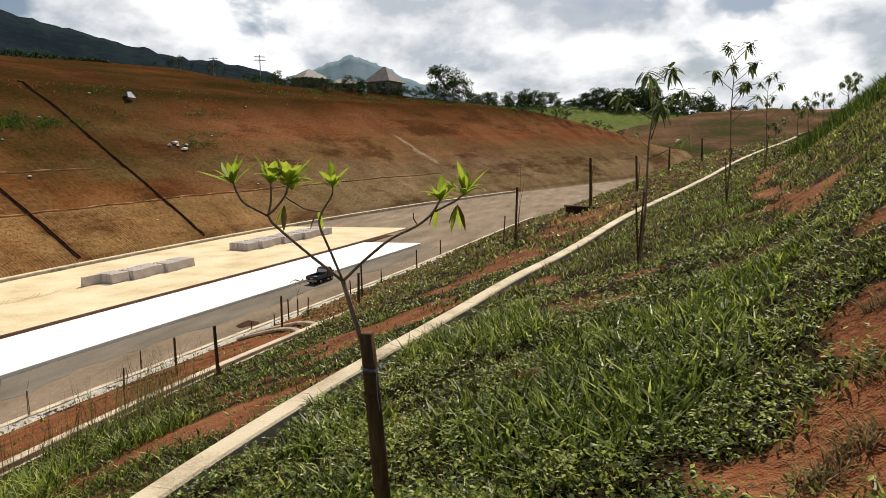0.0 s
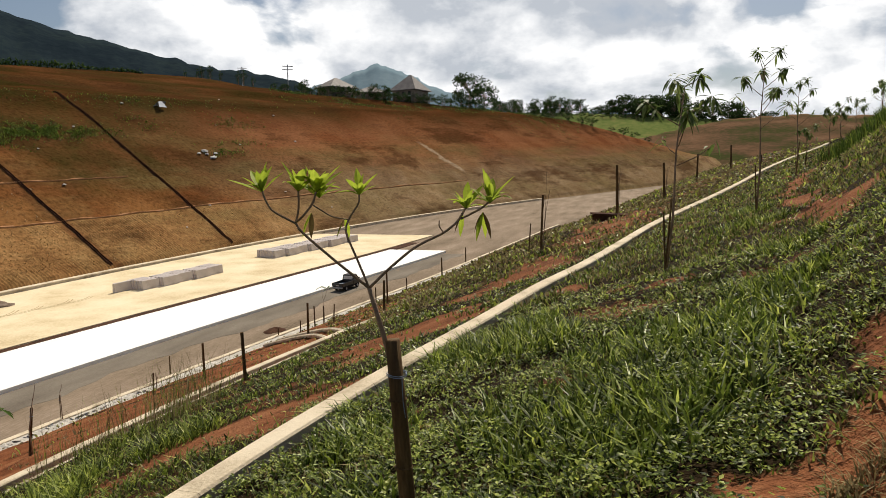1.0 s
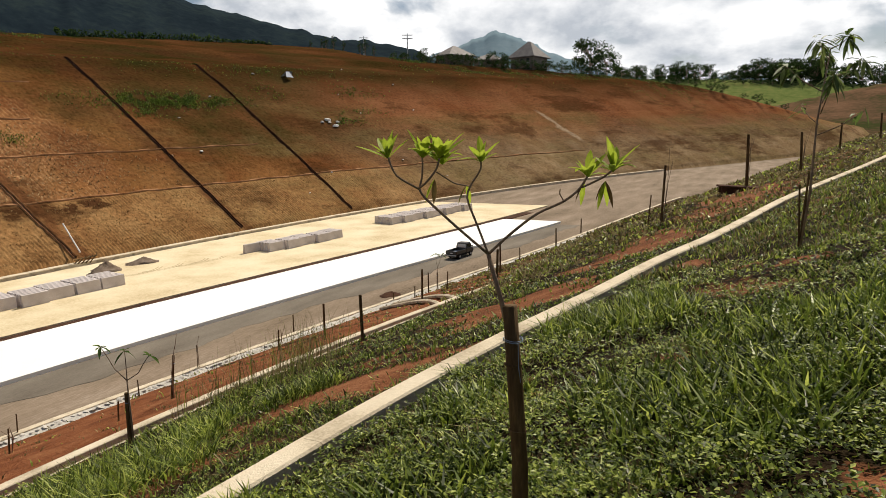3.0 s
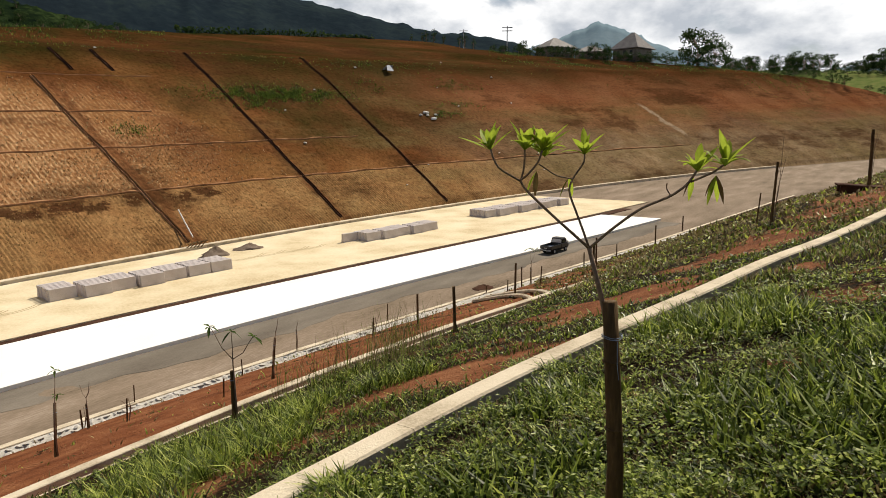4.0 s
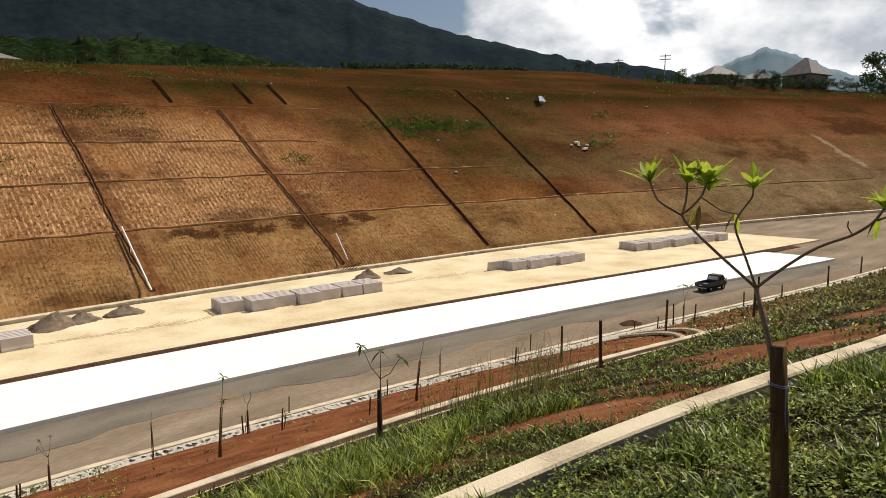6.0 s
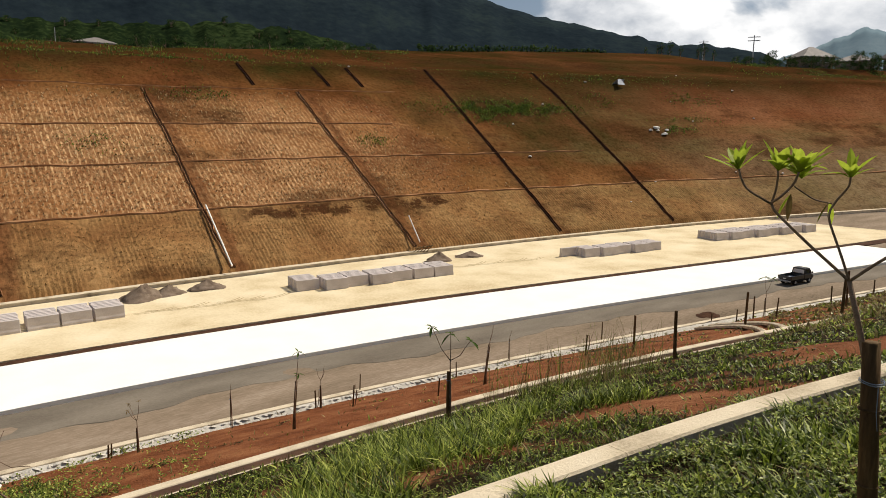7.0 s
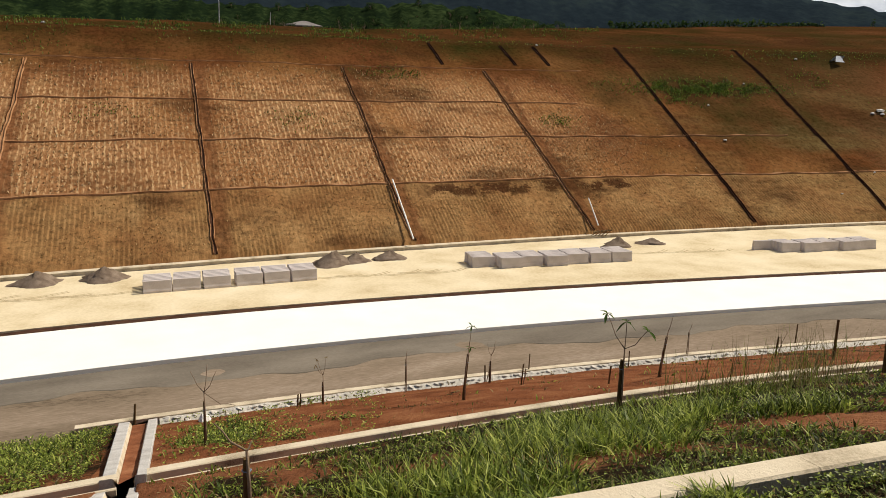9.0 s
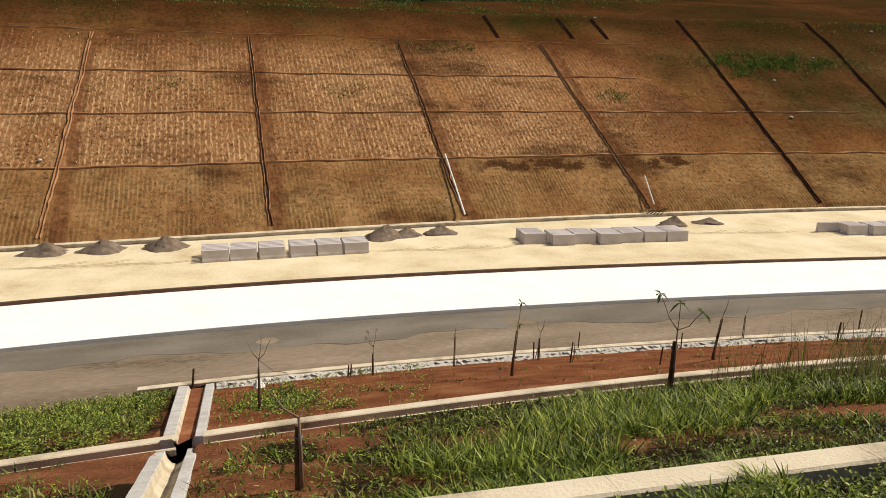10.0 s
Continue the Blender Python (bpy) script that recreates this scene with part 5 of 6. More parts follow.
# ---- drain outlet across the red strip, cover slab, curved gutter ----
def channel(name, x0, x1, y0, y1, half0, half1, lift0, lift1, silt, label):
    """A U channel running down the bank, from (x0, y0) to (x1, y1): two flat-topped walls and a rounded mortar invert with a bed of red silt."""
    ob = empty(name, Matrix.Identity(4), label, "drain", kind="structure")
    xs = np.linspace(x0, x1, 24)
    t = (xs - x0) / (x1 - x0)
    yc, hw = y0 + (y1 - y0) * t, half0 + (half1 - half0) * t
    z = np.array([place_z(x, y) for x, y in zip(xs, yc)]) + lift0 + (lift1 - lift0) * t

    def run(nm, prof, mat):
        n = len(prof)
        V = np.stack([np.stack([xs, yc + hw * a, z + b + 0.006 * np.sin(xs * 3.1 + a * 7)], -1) for a, b in prof], 1)
        i, j = np.meshgrid(np.arange(23), np.arange(n - 1), indexing="ij")
        F = np.stack([i * n + j, (i + 1) * n + j, (i + 1) * n + j + 1, i * n + j + 1], -1).reshape(-1, 4)
        ends = [(o + k, o + k + 1, o + n - 2 - k, o + n - 1 - k) for o in (0, 23 * n) for k in range(n // 2 - 1)]
        part(nm, (V.reshape(-1, 3), np.vstack([F, ends])), mat, ob)

    for lo, hi in ((-1.0, -0.42), (0.52, 1.0)):
        run("side_wall", ((lo, -0.4), (lo, -0.015), (lo + 0.03, 0.0), (hi - 0.03, 0.0), (hi, -0.015), (hi, -0.4)), CONCRETE_PALE)
    run("invert", ((-0.43, -0.5), (-0.42, -0.02), (-0.33, -0.16), (-0.15, -0.25), (0.05, -0.28), (0.25, -0.25), (0.43, -0.16), (0.53, -0.02), (0.54, -0.5), (0.05, -0.6)), CONCRETE_OLD)
    if silt:
        run("silt_bed", ((-0.31, -0.5), (-0.29, -0.155), (-0.05, -0.16), (0.25, -0.16), (0.46, -0.13), (0.48, -0.5)), RED_SOIL)
    return ob


CONCRETE_PALE = material("pale_grey_concrete", [(0.28, (0.24, 0.22, 0.20)), (0.42, (0.42, 0.40, 0.37)), (0.6, (0.55, 0.53, 0.50)), (0.75, (0.66, 0.64, 0.60))], 1.6, 20, 0.9, 0.5, mixed=0.5)
channel("outlet_channel", -13.1, -28.0, -0.90, -0.98, 0.40, 0.70, 0.16, 0.22, True, "open concrete outlet channel with a silted red floor")
channel("upper_channel", -5.0, -12.65, -0.84, -1.00, 0.26, 0.41, 0.16, -0.03, False, "open concrete channel coming down the grass bank")
slab = empty("cover_slab", pose(-0.9, 35.5, place_z(-0.9, 35.5) - 0.06, 0, 3, 12), "dark concrete drain cover slab on the red bank", "slab")
part("slab_top", box(-1.55, 1.55, -0.6, 0.6, 0.10, 0.18, 0.03), DARK_SOIL, slab)
part("side_wall", box(-1.45, 1.45, -0.5, -0.35, -0.2, 0.10, 0.02), DARK_SOIL, slab)
part("side_wall", box(-1.45, 1.45, 0.35, 0.5, -0.2, 0.10, 0.02), DARK_SOIL, slab)


def gutter():
    ob = empty("curved_gutter", Matrix.Identity(4), "two curved pale concrete gutter walls across the red strip", "gutter")
    for off in (0.0, 0.75):
        pts = []
        for t in np.linspace(0, 1, 14):
            x = -21.6 + 10.2 * t + off * 0.3
            y = 34.9 - 12.0 * t + 2.6 * math.sin(math.pi * (t * 0.85 + 0.1)) + off * 1.6
            pts.append((x, y, place_z(x, y) + 0.10))
        part("gutter_wall", tube(pts, 0.11, 6), CONCRETE_OLD, ob)


gutter()


# ---- grass ----
def blades(name, label, x, y, z, h, width, lean, seed, mats, kind="stuff", spread=None):
    """Many bent grass blades as one mesh; each is a narrow strip of two quads."""
    g = np.random.default_rng(seed)
    n = len(x)
    az = g.uniform(0, 2 * np.pi, n)
    tilt = lean * g.uniform(0.3, 1.3, n)
    d = np.stack([np.cos(az), np.sin(az)], -1)
    s = np.stack([-np.sin(az + g.normal(0, 0.6, n)), np.cos(az + g.normal(0, 0.6, n))], -1)
    V = np.zeros((n, 6, 3))
    for k, (t, w, b) in enumerate(((0.0, 0.75, 0.0), (0.55, 1.0, 0.35), (1.0, 0.12, 1.0))):
        cx, cy = x + d[:, 0] * h * tilt * b, y + d[:, 1] * h * tilt * b
        cz = z - 0.03 + h * (t - 0.35 * b * tilt)
        for m, sg in enumerate((-1, 1)):
            V[:, 2 * k + m, 0] = cx + sg * s[:, 0] * width * w / 2
            V[:, 2 * k + m, 1] = cy + sg * s[:, 1] * width * w / 2
            V[:, 2 * k + m, 2] = cz
    a = np.arange(n)[:, None] * 6
    F = np.concatenate([a + np.array([[0, 1, 3, 2]]), a + np.array([[2, 3, 5, 4]])], 1).reshape(-1, 4)
    slots = np.repeat(g.integers(0, len(mats), n), 2)
    return tagged(new(name, mesh_from(name, V.reshape(-1, 3), F, mats, slots)), label, "grass", kind=kind)


GRASS_A = material("grass_fresh", [(0.2, (0.07, 0.09, 0.012)), (0.5, (0.235, 0.295, 0.036)), (0.8, (0.50, 0.55, 0.12))], 0.7, 6, 0.42, 0.0, through_light=0.45, vary=0.9, spec=0.25)
GRASS_B = material("grass_deep", [(0.2, (0.026, 0.038, 0.007)), (0.5, (0.082, 0.125, 0.016)), (0.8, (0.22, 0.28, 0.045))], 0.7, 6, 0.55, 0.0, through_light=0.38, vary=0.8, spec=0.15)
GRASS_DRY = material("grass_dry", [(0.3, (0.12, 0.09, 0.035)), (0.55, (0.24, 0.19, 0.085)), (0.8, (0.36, 0.30, 0.16))], 0.7, 6, 0.7, 0.0, through_light=0.3, vary=0.5)


def scatter(n, r0, r1, az0, az1, seed, keep):
    """Places round the camera, denser near it, kept with the chance keep(x, y)."""
    g = np.random.default_rng(seed)
    r = r0 * (r1 / r0) ** (g.random(n) ** 0.8)
    az = np.radians(g.uniform(az0, az1, n))
    x, y = -np.sin(az) * r, np.cos(az) * r
    ok = g.random(n) < keep(x, y)
    return x[ok], y[ok], r[ok]


def clumped(x, y, size, seed):
    """0 to 1: 1 in the thick of a clump."""
    return np.clip(0.5 + 0.9 * wobble(x, y, size, seed) + 0.35 * wobble(x, y, size * 0.3, seed + 2), 0, 1)


def uneven(x, y):
    """The same small bumps as the ground sheet has."""
    v = x - x_main(y)
    hill = 0.07 * wobble(x, y, 0.9, 1.0) * np.clip(v, 0, 1) + 0.05 * wobble(x, y, 0.33, 4.0)
    return np.where(v > 0.3, hill, 0.0)


def hill_keep(x, y):
    v = x - x_main(y)
    return np.where((v > 0.24) & (v < 30), grass_cover(x, y), 0)


def bank_keep(x, y):
    t = (x - x_mid(y)) / (x_main(y) - x_mid(y))
    return np.where((t > 0.05) & (x < x_main(y) - 0.34) & (x > x_mid(y) + 0.6) & ((y < -1.45) | (y > -0.5)), grass_cover(x, y), 0)


def strip_keep(x, y):
    t = (x - x_edge(y)) / (x_mid(y) - x_edge(y))
    return np.where((t > 0.03) & (x < x_mid(y) - 0.3) & ((y < -1.8) | (y > -0.3)), grass_cover(x, y), 0)


def sow(name, label, n, r0, r1, az0, az1, seed, keep, h0, h1, w, lean, mats):
    x, y, r = scatter(n, r0, r1, az0, az1, seed, keep)
    g = np.random.default_rng(seed + 1)
    c = 0.45 + 0.75 * clumped(x, y, 0.8, 3.3)
    h = g.uniform(h0, h1, len(x)) * c
    blades(name, label, x, y, ground_z(x, y) + uneven(x, y), h, w * (0.6 + 0.8 * g.random(len(x))) * np.maximum(1, r / 7), lean, seed, mats)


sow("grass_bank", "thick fresh green grass on the near bank", 170000, 1.6, 13, -36, 78, 11, hill_keep, 0.04, 0.16, 0.015, 0.95, [GRASS_A, GRASS_B, GRASS_B, GRASS_A, GRASS_DRY])
sow("grass_bank_far", "green grass on the far part of the near bank", 95000, 12, 75, -24, 12, 12, hill_keep, 0.07, 0.24, 0.012, 0.9, [GRASS_A, GRASS_B, GRASS_B, GRASS_DRY, GRASS_DRY])
sow("grass_verge", "green grass between the two kerbs", 120000, 4.5, 30, -12, 125, 13, bank_keep, 0.06, 0.22, 0.017, 0.9, [GRASS_A, GRASS_B, GRASS_B, GRASS_B, GRASS_DRY])
sow("grass_behind", "short green grass on the bank behind the path", 40000, 0.8, 9, 76, 326, 17, hill_keep, 0.05, 0.17, 0.02, 1.1, [GRASS_A, GRASS_B, GRASS_DRY])
sow("grass_strip", "sparse weeds on the red soil strip", 60000, 11, 60, -5, 130, 14, strip_keep, 0.06, 0.24, 0.014, 0.8, [GRASS_DRY, GRASS_A, GRASS_DRY])


sow("grass_far_verge", "dry yellowish grass on the far verge", 80000, 22, 110, -18, 26, 15, lambda a, b: np.maximum(bank_keep(a, b), strip_keep(a, b)), 0.10, 0.32, 0.02, 0.8, [GRASS_DRY, GRASS_A, GRASS_DRY, GRASS_DRY])


def bare_keep(x, y):
    v = x - x_main(y)
    return np.where((v > 0.4) & (v < 12), 0.15 + 0.85 * (1 - grass_cover(x, y)), 0)


sow("dry_litter", "dry flattened grass litter on the bare earth", 30000, 2.0, 26, -30, 60, 16, bare_keep, 0.04, 0.12, 0.008, 1.7, [GRASS_DRY, GRASS_DRY, GRASS_B])


def weeds(name, n, r0, r1, az0, az1, seed, keep, size0, size1, high):
    """Low broad-leaved weeds between the blades: sprigs of leaves, each folded along its midrib."""
    x, y, r = scatter(n, r0, r1, az0, az1, seed, lambda a, b: keep(a, b) * (0.15 + 0.85 * clumped(a, b, 0.5, 8.0)))
    g = np.random.default_rng(seed + 1)
    k = 3
    tall = g.uniform(0.02, high, len(x))
    x, y, r, tall = (np.repeat(a, k) for a in (x, y, r, tall))
    n = len(x)
    z = ground_z(x, y) + uneven(x, y) + tall
    az, el, L = g.uniform(0, 6.28, n), g.uniform(-0.25, 0.8, n), g.uniform(size0, size1, n) * np.maximum(1, r / 7) ** 0.5
    d = np.stack([np.cos(az) * np.cos(el), np.sin(az) * np.cos(el), np.sin(el)], -1) * L[:, None]
    s = np.stack([-np.sin(az), np.cos(az), 0 * az], -1) * L[:, None] * 0.30
    c = np.stack([x, y, z], -1) + d * 0.12
    rise = np.stack([0 * az, 0 * az, 0.10 * L], -1)
    V = np.stack([c, c + d * 0.45 + s + rise, c + d, c + d * 0.45 - s + rise, c + d * 0.5], 1)
    a = np.arange(n)[:, None] * 5
    F = np.concatenate([a + np.array([[0, 4, 2, 1]]), a + np.array([[0, 3, 2, 4]])], 1).reshape(-1, 4)
    tagged(new(name, mesh_from(name, V.reshape(-1, 3), F, [GRASS_B, GRASS_A], np.repeat(g.integers(0, 2, n), 2))), "low broad-leaved green weeds on the bank", "weeds", kind="stuff")


weeds("low_weeds", 60000, 1.7, 12, -36, 75, 21, hill_keep, 0.025, 0.055, 0.13)
weeds("roadside_leaves", 40000, 15, 34, 72, 108, 25, strip_keep, 0.03, 0.06, 0.20)
weeds("verge_weeds", 22000, 4.5, 26, -10, 115, 23, bank_keep, 0.025, 0.05, 0.13)


def tussocks(name, label, places, n, h0, h1, w, rad, lean, mats, seed):
    g = np.random.default_rng(seed)
    P = np.array(places)
    i = g.integers(0, len(P), n)
    rr = rad * np.sqrt(g.random(n)) * P[i, 2]
    az = g.uniform(0, 6.28, n)
    x, y = P[i, 0] + rr * np.cos(az), P[i, 1] + rr * np.sin(az)
    blades(name, label, x, y, ground_z(x, y), g.uniform(h0, h1, n) * (0.6 + 0.4 * P[i, 2]), w, lean, seed, mats)


tussocks("tall_grass", "tall wispy seeding grass on the verge", [(-10.2, 11.6, 1), (-10.6, 12.8, 1.1), (-11.0, 14.2, 1.2), (-9.9, 13.4, 1), (-10.8, 10.6, 0.9), (-9.4, 12.2, 0.8)], 620, 0.6, 1.7, 0.009, 0.9, 0.45, [GRASS_DRY, GRASS_B, GRASS_DRY], 31)
tussocks("tussock_grass", "dense green tussocks of long grass", [(-7.6, 4.4, 1.3), (-8.6, 5.2, 1.2), (-6.9, 5.6, 1.1), (-9.6, 6.6, 1.2), (-8.2, 7.2, 1.1), (-10.6, 11.5, 1), (-2.1, 9.0, 1), (-1.4, 8.6, 0.9), (-7.5, 9.5, 1), (-8.9, 8.6, 1), (-5.9, 3.2, 1), (-6.6, 2.4, 1.1)], 9000, 0.18, 0.46, 0.02, 0.75, 0.85, [GRASS_A, GRASS_B], 32)
tussocks("bank_crest_grass", "tall dark grass along the top of the near bank", [((24 + 0.55 * k) * math.sin(radians(23.0 - 0.24 * k)) + (k % 3) * 0.5, (24 + 0.55 * k) * math.cos(radians(23.0 - 0.24 * k)), 1.2) for k in range(38)], 16000, 0.4, 1.0, 0.035, 1.3, 0.5, [LEAF_DARK, GRASS_B], 33)
tussocks("roadside_weeds", "green weeds beside the outlet channel", [(-19.0 - 1.2 * k, -3.5 - 0.8 * (k % 3), 1.6) for k in range(7)] + [(-20 - k, -7.5, 1.6) for k in range(5)] + [(-18.6, 1.2, 1.0), (-20.0, 1.6, 1.0), (-22.5, 1.4, 0.9)], 4200, 0.10, 0.32, 0.04, 1.2, 0.8, [GRASS_A, GRASS_B, GRASS_B], 34)
tussocks("pale_tussocks", "dry pale tufts on the bare earth", [(0.96, 3.47, 0.55), (1.17, 3.6, 0.5), (0.8, 3.1, 0.5), (1.4, 4.1, 0.4), (1.75, 5.2, 0.45)], 520, 0.07, 0.2, 0.009, 0.22, 1.1, [GRASS_DRY], 35)


tussocks("long_bladed_grass", "patches of long broad-bladed green grass on the near bank", [(0.4, 6.1, 1.2), (-0.25, 4.84, 1.0), (1.5, 8.7, 0.8), (0.07, 7.2, 1.1), (0.92, 7.4, 1.1), (-1.6, 10.2, 0.6), (0.1, 5.4, 1.1), (-0.9, 5.6, 0.9), (-2.6, 6.0, 0.8), (-3.2, 3.4, 0.9), (-2.2, 4.2, 0.8), (2.3, 16.8, 1.0), (2.9, 20.5, 0.9), (2.2, 11.5, 0.7)], 8200, 0.14, 0.34, 0.023, 0.75, 0.85, [GRASS_B, GRASS_A, GRASS_B], 36)


tussocks("kerb_tufts", "green grass hanging over the edge of the long kerb", [(-4.93, 1.5, 0.8), (-4.9, 1.9, 0.8), (-4.88, 2.3, 0.9), (-4.88, 2.7, 0.8), (-4.84, 3.1, 0.7), (-4.7, 4.3, 0.4), (-4.1, 8.0, 0.5), (-3.6, 10.5, 0.5), (-3.9, 4.0, 0.5), (-3.3, 7.3, 0.5)], 2600, 0.10, 0.30, 0.018, 0.32, 1.3, [GRASS_A, GRASS_B], 37)


def crest_weeds(az0, az1, n, label, seed):
    """Green weeds along a stretch of the crest."""
    g = np.random.default_rng(seed)
    az = np.radians(g.uniform(az0, az1, n))
    steps = np.arange(az0 - 1, az1 + 1.5, 0.5)
    top = np.array([far_place(a, 0)[3] for a in steps])
    r = np.interp(np.degrees(az), steps, top) - np.abs(g.normal(0, 7, n)) + 1
    x, y = -np.sin(az) * r, np.cos(az) * r
    ok = clumped(x, y, 4.0, 2.0) > 0.35 + 0.6 * g.random(n)
    x, y = x[ok], y[ok]
    blades("crest_weeds", label, x, y, ground_z(x, y) + 0.1, g.uniform(0.15, 0.45, len(x)), 0.09, 0.8, seed + 1, [GRASS_B, LEAF_DARK])


# ---- straw stubble planted in columns on the cut slope ----
STUBBLE = material("straw_stubble", [(0.25, (0.22, 0.12, 0.05)), (0.5, (0.44, 0.29, 0.14)), (0.75, (0.60, 0.45, 0.26))], 0.4, 5, 0.85, 0.0, through_light=0.2, vary=0.6)
LOW_STUBBLE = material("olive_stubble", [(0.25, (0.16, 0.09, 0.034)), (0.5, (0.30, 0.19, 0.075)), (0.75, (0.42, 0.29, 0.14))], 0.4, 5, 0.85, 0.0, through_light=0.2, vary=0.6)


def stubble(name, label, y0, y1, u0, u1, dy, du, h0, h1, width, chance, mat, seed):
    g = np.random.default_rng(seed)
    y, u = np.meshgrid(np.arange(y0, y1, dy), np.arange(u0, u1, du))
    y, u = y.ravel(), u.ravel()
    drains = np.array([-31.0, -12.3, 4.7, 22.3, 41.5, 61.0]) + 0.5
    clear = np.min(np.abs(y[:, None] - drains[None]), 1) > 0.75 + 0.5 * wobble(y, u, 2.0, 1.0)
    for b in BENCH:
        clear &= np.abs(u - b) > 0.45
    ok = clear & (g.random(len(y)) < chance(y, u))
    y, u = y[ok] + g.normal(0, 0.05, ok.sum()), u[ok] + g.normal(0, 0.07, ok.sum())
    y, u = np.repeat(y, 3) + g.normal(0, 0.05, 3 * len(y)), np.repeat(u, 3) + g.normal(0, 0.06, 3 * len(u))
    x = x_foot(y) - u
    blades(name, label, x, y, z_cut(u, y) + slope_rough(x, y, u), g.uniform(h0, h1, len(x)), width, 0.6, seed, [mat])


stubble("straw_stubble", "columns of pale straw stubble on the middle benches", -48, 66, 8.2, 26.6, 0.50, 0.52, 0.12, 0.30, 0.10, lambda y, u: np.clip(0.35 + 0.9 * wobble(y, u, 7.0, 3.0) + 0.35, 0.12, 1) * np.clip((64 - y - 1.2 * np.clip(u - 14, 0, 20)) / 14, 0, 1) * np.where(u > 20.6, 0.55, 1.0), STUBBLE, 71)
stubble("olive_stubble", "fine columns of dry olive grass on the lowest bench", -48, 92, 1.0, 7.4, 0.34, 0.5, 0.08, 0.22, 0.07, lambda y, u: np.clip(0.6 + 0.8 * wobble(y, u, 6.0, 8.0), 0.2, 1) * np.clip((92 - y) / 25, 0, 1), LOW_STUBBLE, 72)


# green weeds on the upper slope
def slope_weeds():
    g = np.random.default_rng(51)
    xs, ys, hs = [], [], []
    for y0, y1, u0, u1, n in ((60, 84, 22.0, 25.8, 9500), (63, 70, 20.0, 22.5, 600), (96, 104, 17.5, 20, 800), (104, 116, 24, 30, 900), (88, 96, 24, 29, 500), (98, 112, 20, 22, 500), (24, 33, 24.5, 27, 500), (-10, 0, 17, 20, 250), (43, 50, 15.5, 18.5, 350), (12, 18, 15.0, 19.5, 250), (-40, 70, 33.6, 35.4, 2600), (70, 125, 30, 36, 1500)):
        y = g.normal((y0 + y1) / 2, (y1 - y0) / 4.2, n)
        u = g.normal((u0 + u1) / 2, (u1 - u0) / 4.2, n)
        ok = clumped(y, u, 1.3, 1.0) > g.random(n) * 0.8
        xs.append(x_foot(y[ok]) - u[ok]), ys.append(y[ok]), hs.append(g.uniform(0.15, 0.42, ok.sum()))
    x, y, h = np.concatenate(xs), np.concatenate(ys), np.concatenate(hs)
    blades("slope_weeds", "patches of green weeds on the cut slope", x, y, z_cut(x_foot(y) - x, y) + 0.1, h * 0.75, 0.09, 0.9, 52, [GRASS_B, GRASS_B, LEAF_DARK])


slope_weeds()


# ---- trees and houses on the skyline ----
def far_place(az, back=3.0):
    """The crest of the far hill in a direction, and the ground there."""
    a = radians(az)
    r = np.arange(60, 420, 0.5)
    x, y = -math.sin(a) * r, math.cos(a) * r
    ok = (z_cut(x_foot(y) - x, y) > crest(x, y)) & (x < x_foot(y))
    i = int(np.argmax(ok)) if ok.any() else len(r) - 200
    rr = r[i] + back
    px, py = -math.sin(a) * rr, math.cos(a) * rr
    return px, py, float(crest(px, py)) - 0.10 * max(0, back - 5) - 0.3, rr


crest_weeds(5, 30, 16000, "green weeds along the crest below the houses", 58)
crest_weeds(55, 100, 9000, "green weeds along the crest before the wooded hill", 62)


def tree_kind(seed, h, wide, label, lumps, mat, low=0.25):
    """A tree: tapered trunk, limbs, and a crown of some hundred leafy sprays grouped in uneven clumps."""
    g = np.random.default_rng(seed)
    ob = empty("tree", Matrix.Identity(4), label, "tree", "trees on the skyline")
    part("trunk", tube([(0, 0, -1.0), (0.1, 0.05, h * 0.3), (0.05, -0.1, h * 0.65)], [h * 0.028, h * 0.02, h * 0.010], 7), BARK, ob)
    cs, limb = [], []
    for k in range(lumps):
        az, t = g.uniform(0, 6.28), g.uniform(low, 0.95)
        rad = wide * 0.5 * np.sqrt(max(0.05, 1 - ((t - 0.55) / 0.5) ** 2)) * g.uniform(0.35, 1.0)
        c = np.array([np.cos(az) * rad, np.sin(az) * rad, h * t])
        cs.append((c, g.uniform(0.10, 0.19) * (wide + h) / 2))
        if k % 2 == 0:
            limb.append(tube([(0, 0, h * t * 0.6), c * (0.5, 0.5, 0.85), c], [h * 0.010, h * 0.007, h * 0.004], 5))
    part("branchwork", joined(*limb), BARK, ob)
    n = 75
    V, F = [], []
    for c, s in cs:
        d = g.normal(size=(n, 3))
        d /= np.linalg.norm(d, axis=1, keepdims=True)
        p = c + d * s * g.uniform(0.5, 1.0, (n, 1)) * (1, 1, 0.75)
        a, b = g.normal(size=(n, 3)), g.normal(size=(n, 3))
        sz = s * 0.20
        q = np.stack([p - a * sz * 0.5, p + b * sz * 0.35, p + a * sz * 0.5, p - b * sz * 0.35], 1)
        F.append(np.arange(4 * n).reshape(-1, 4) + 4 * n * len(V))
        V.append(q.reshape(-1, 3))
    part("crown", (np.vstack(V), np.vstack(F)), mat, ob)
    return ob


def put_tree(kind, az, back, scale, turn):
    x, y, z, r = far_place(az, back)
    ob = copy_thing(kind, pose(x, y, z, 0, 0, turn))
    ob.scale = (scale, scale, scale)
    return ob


round_tree = tree_kind(1, 10.0, 13.0, "broad dark green tree on the skyline", 46, CROWN, 0.12)
tall_tree = tree_kind(2, 11.0, 7.5, "tall dark green tree on the skyline", 40, CROWN, 0.08)
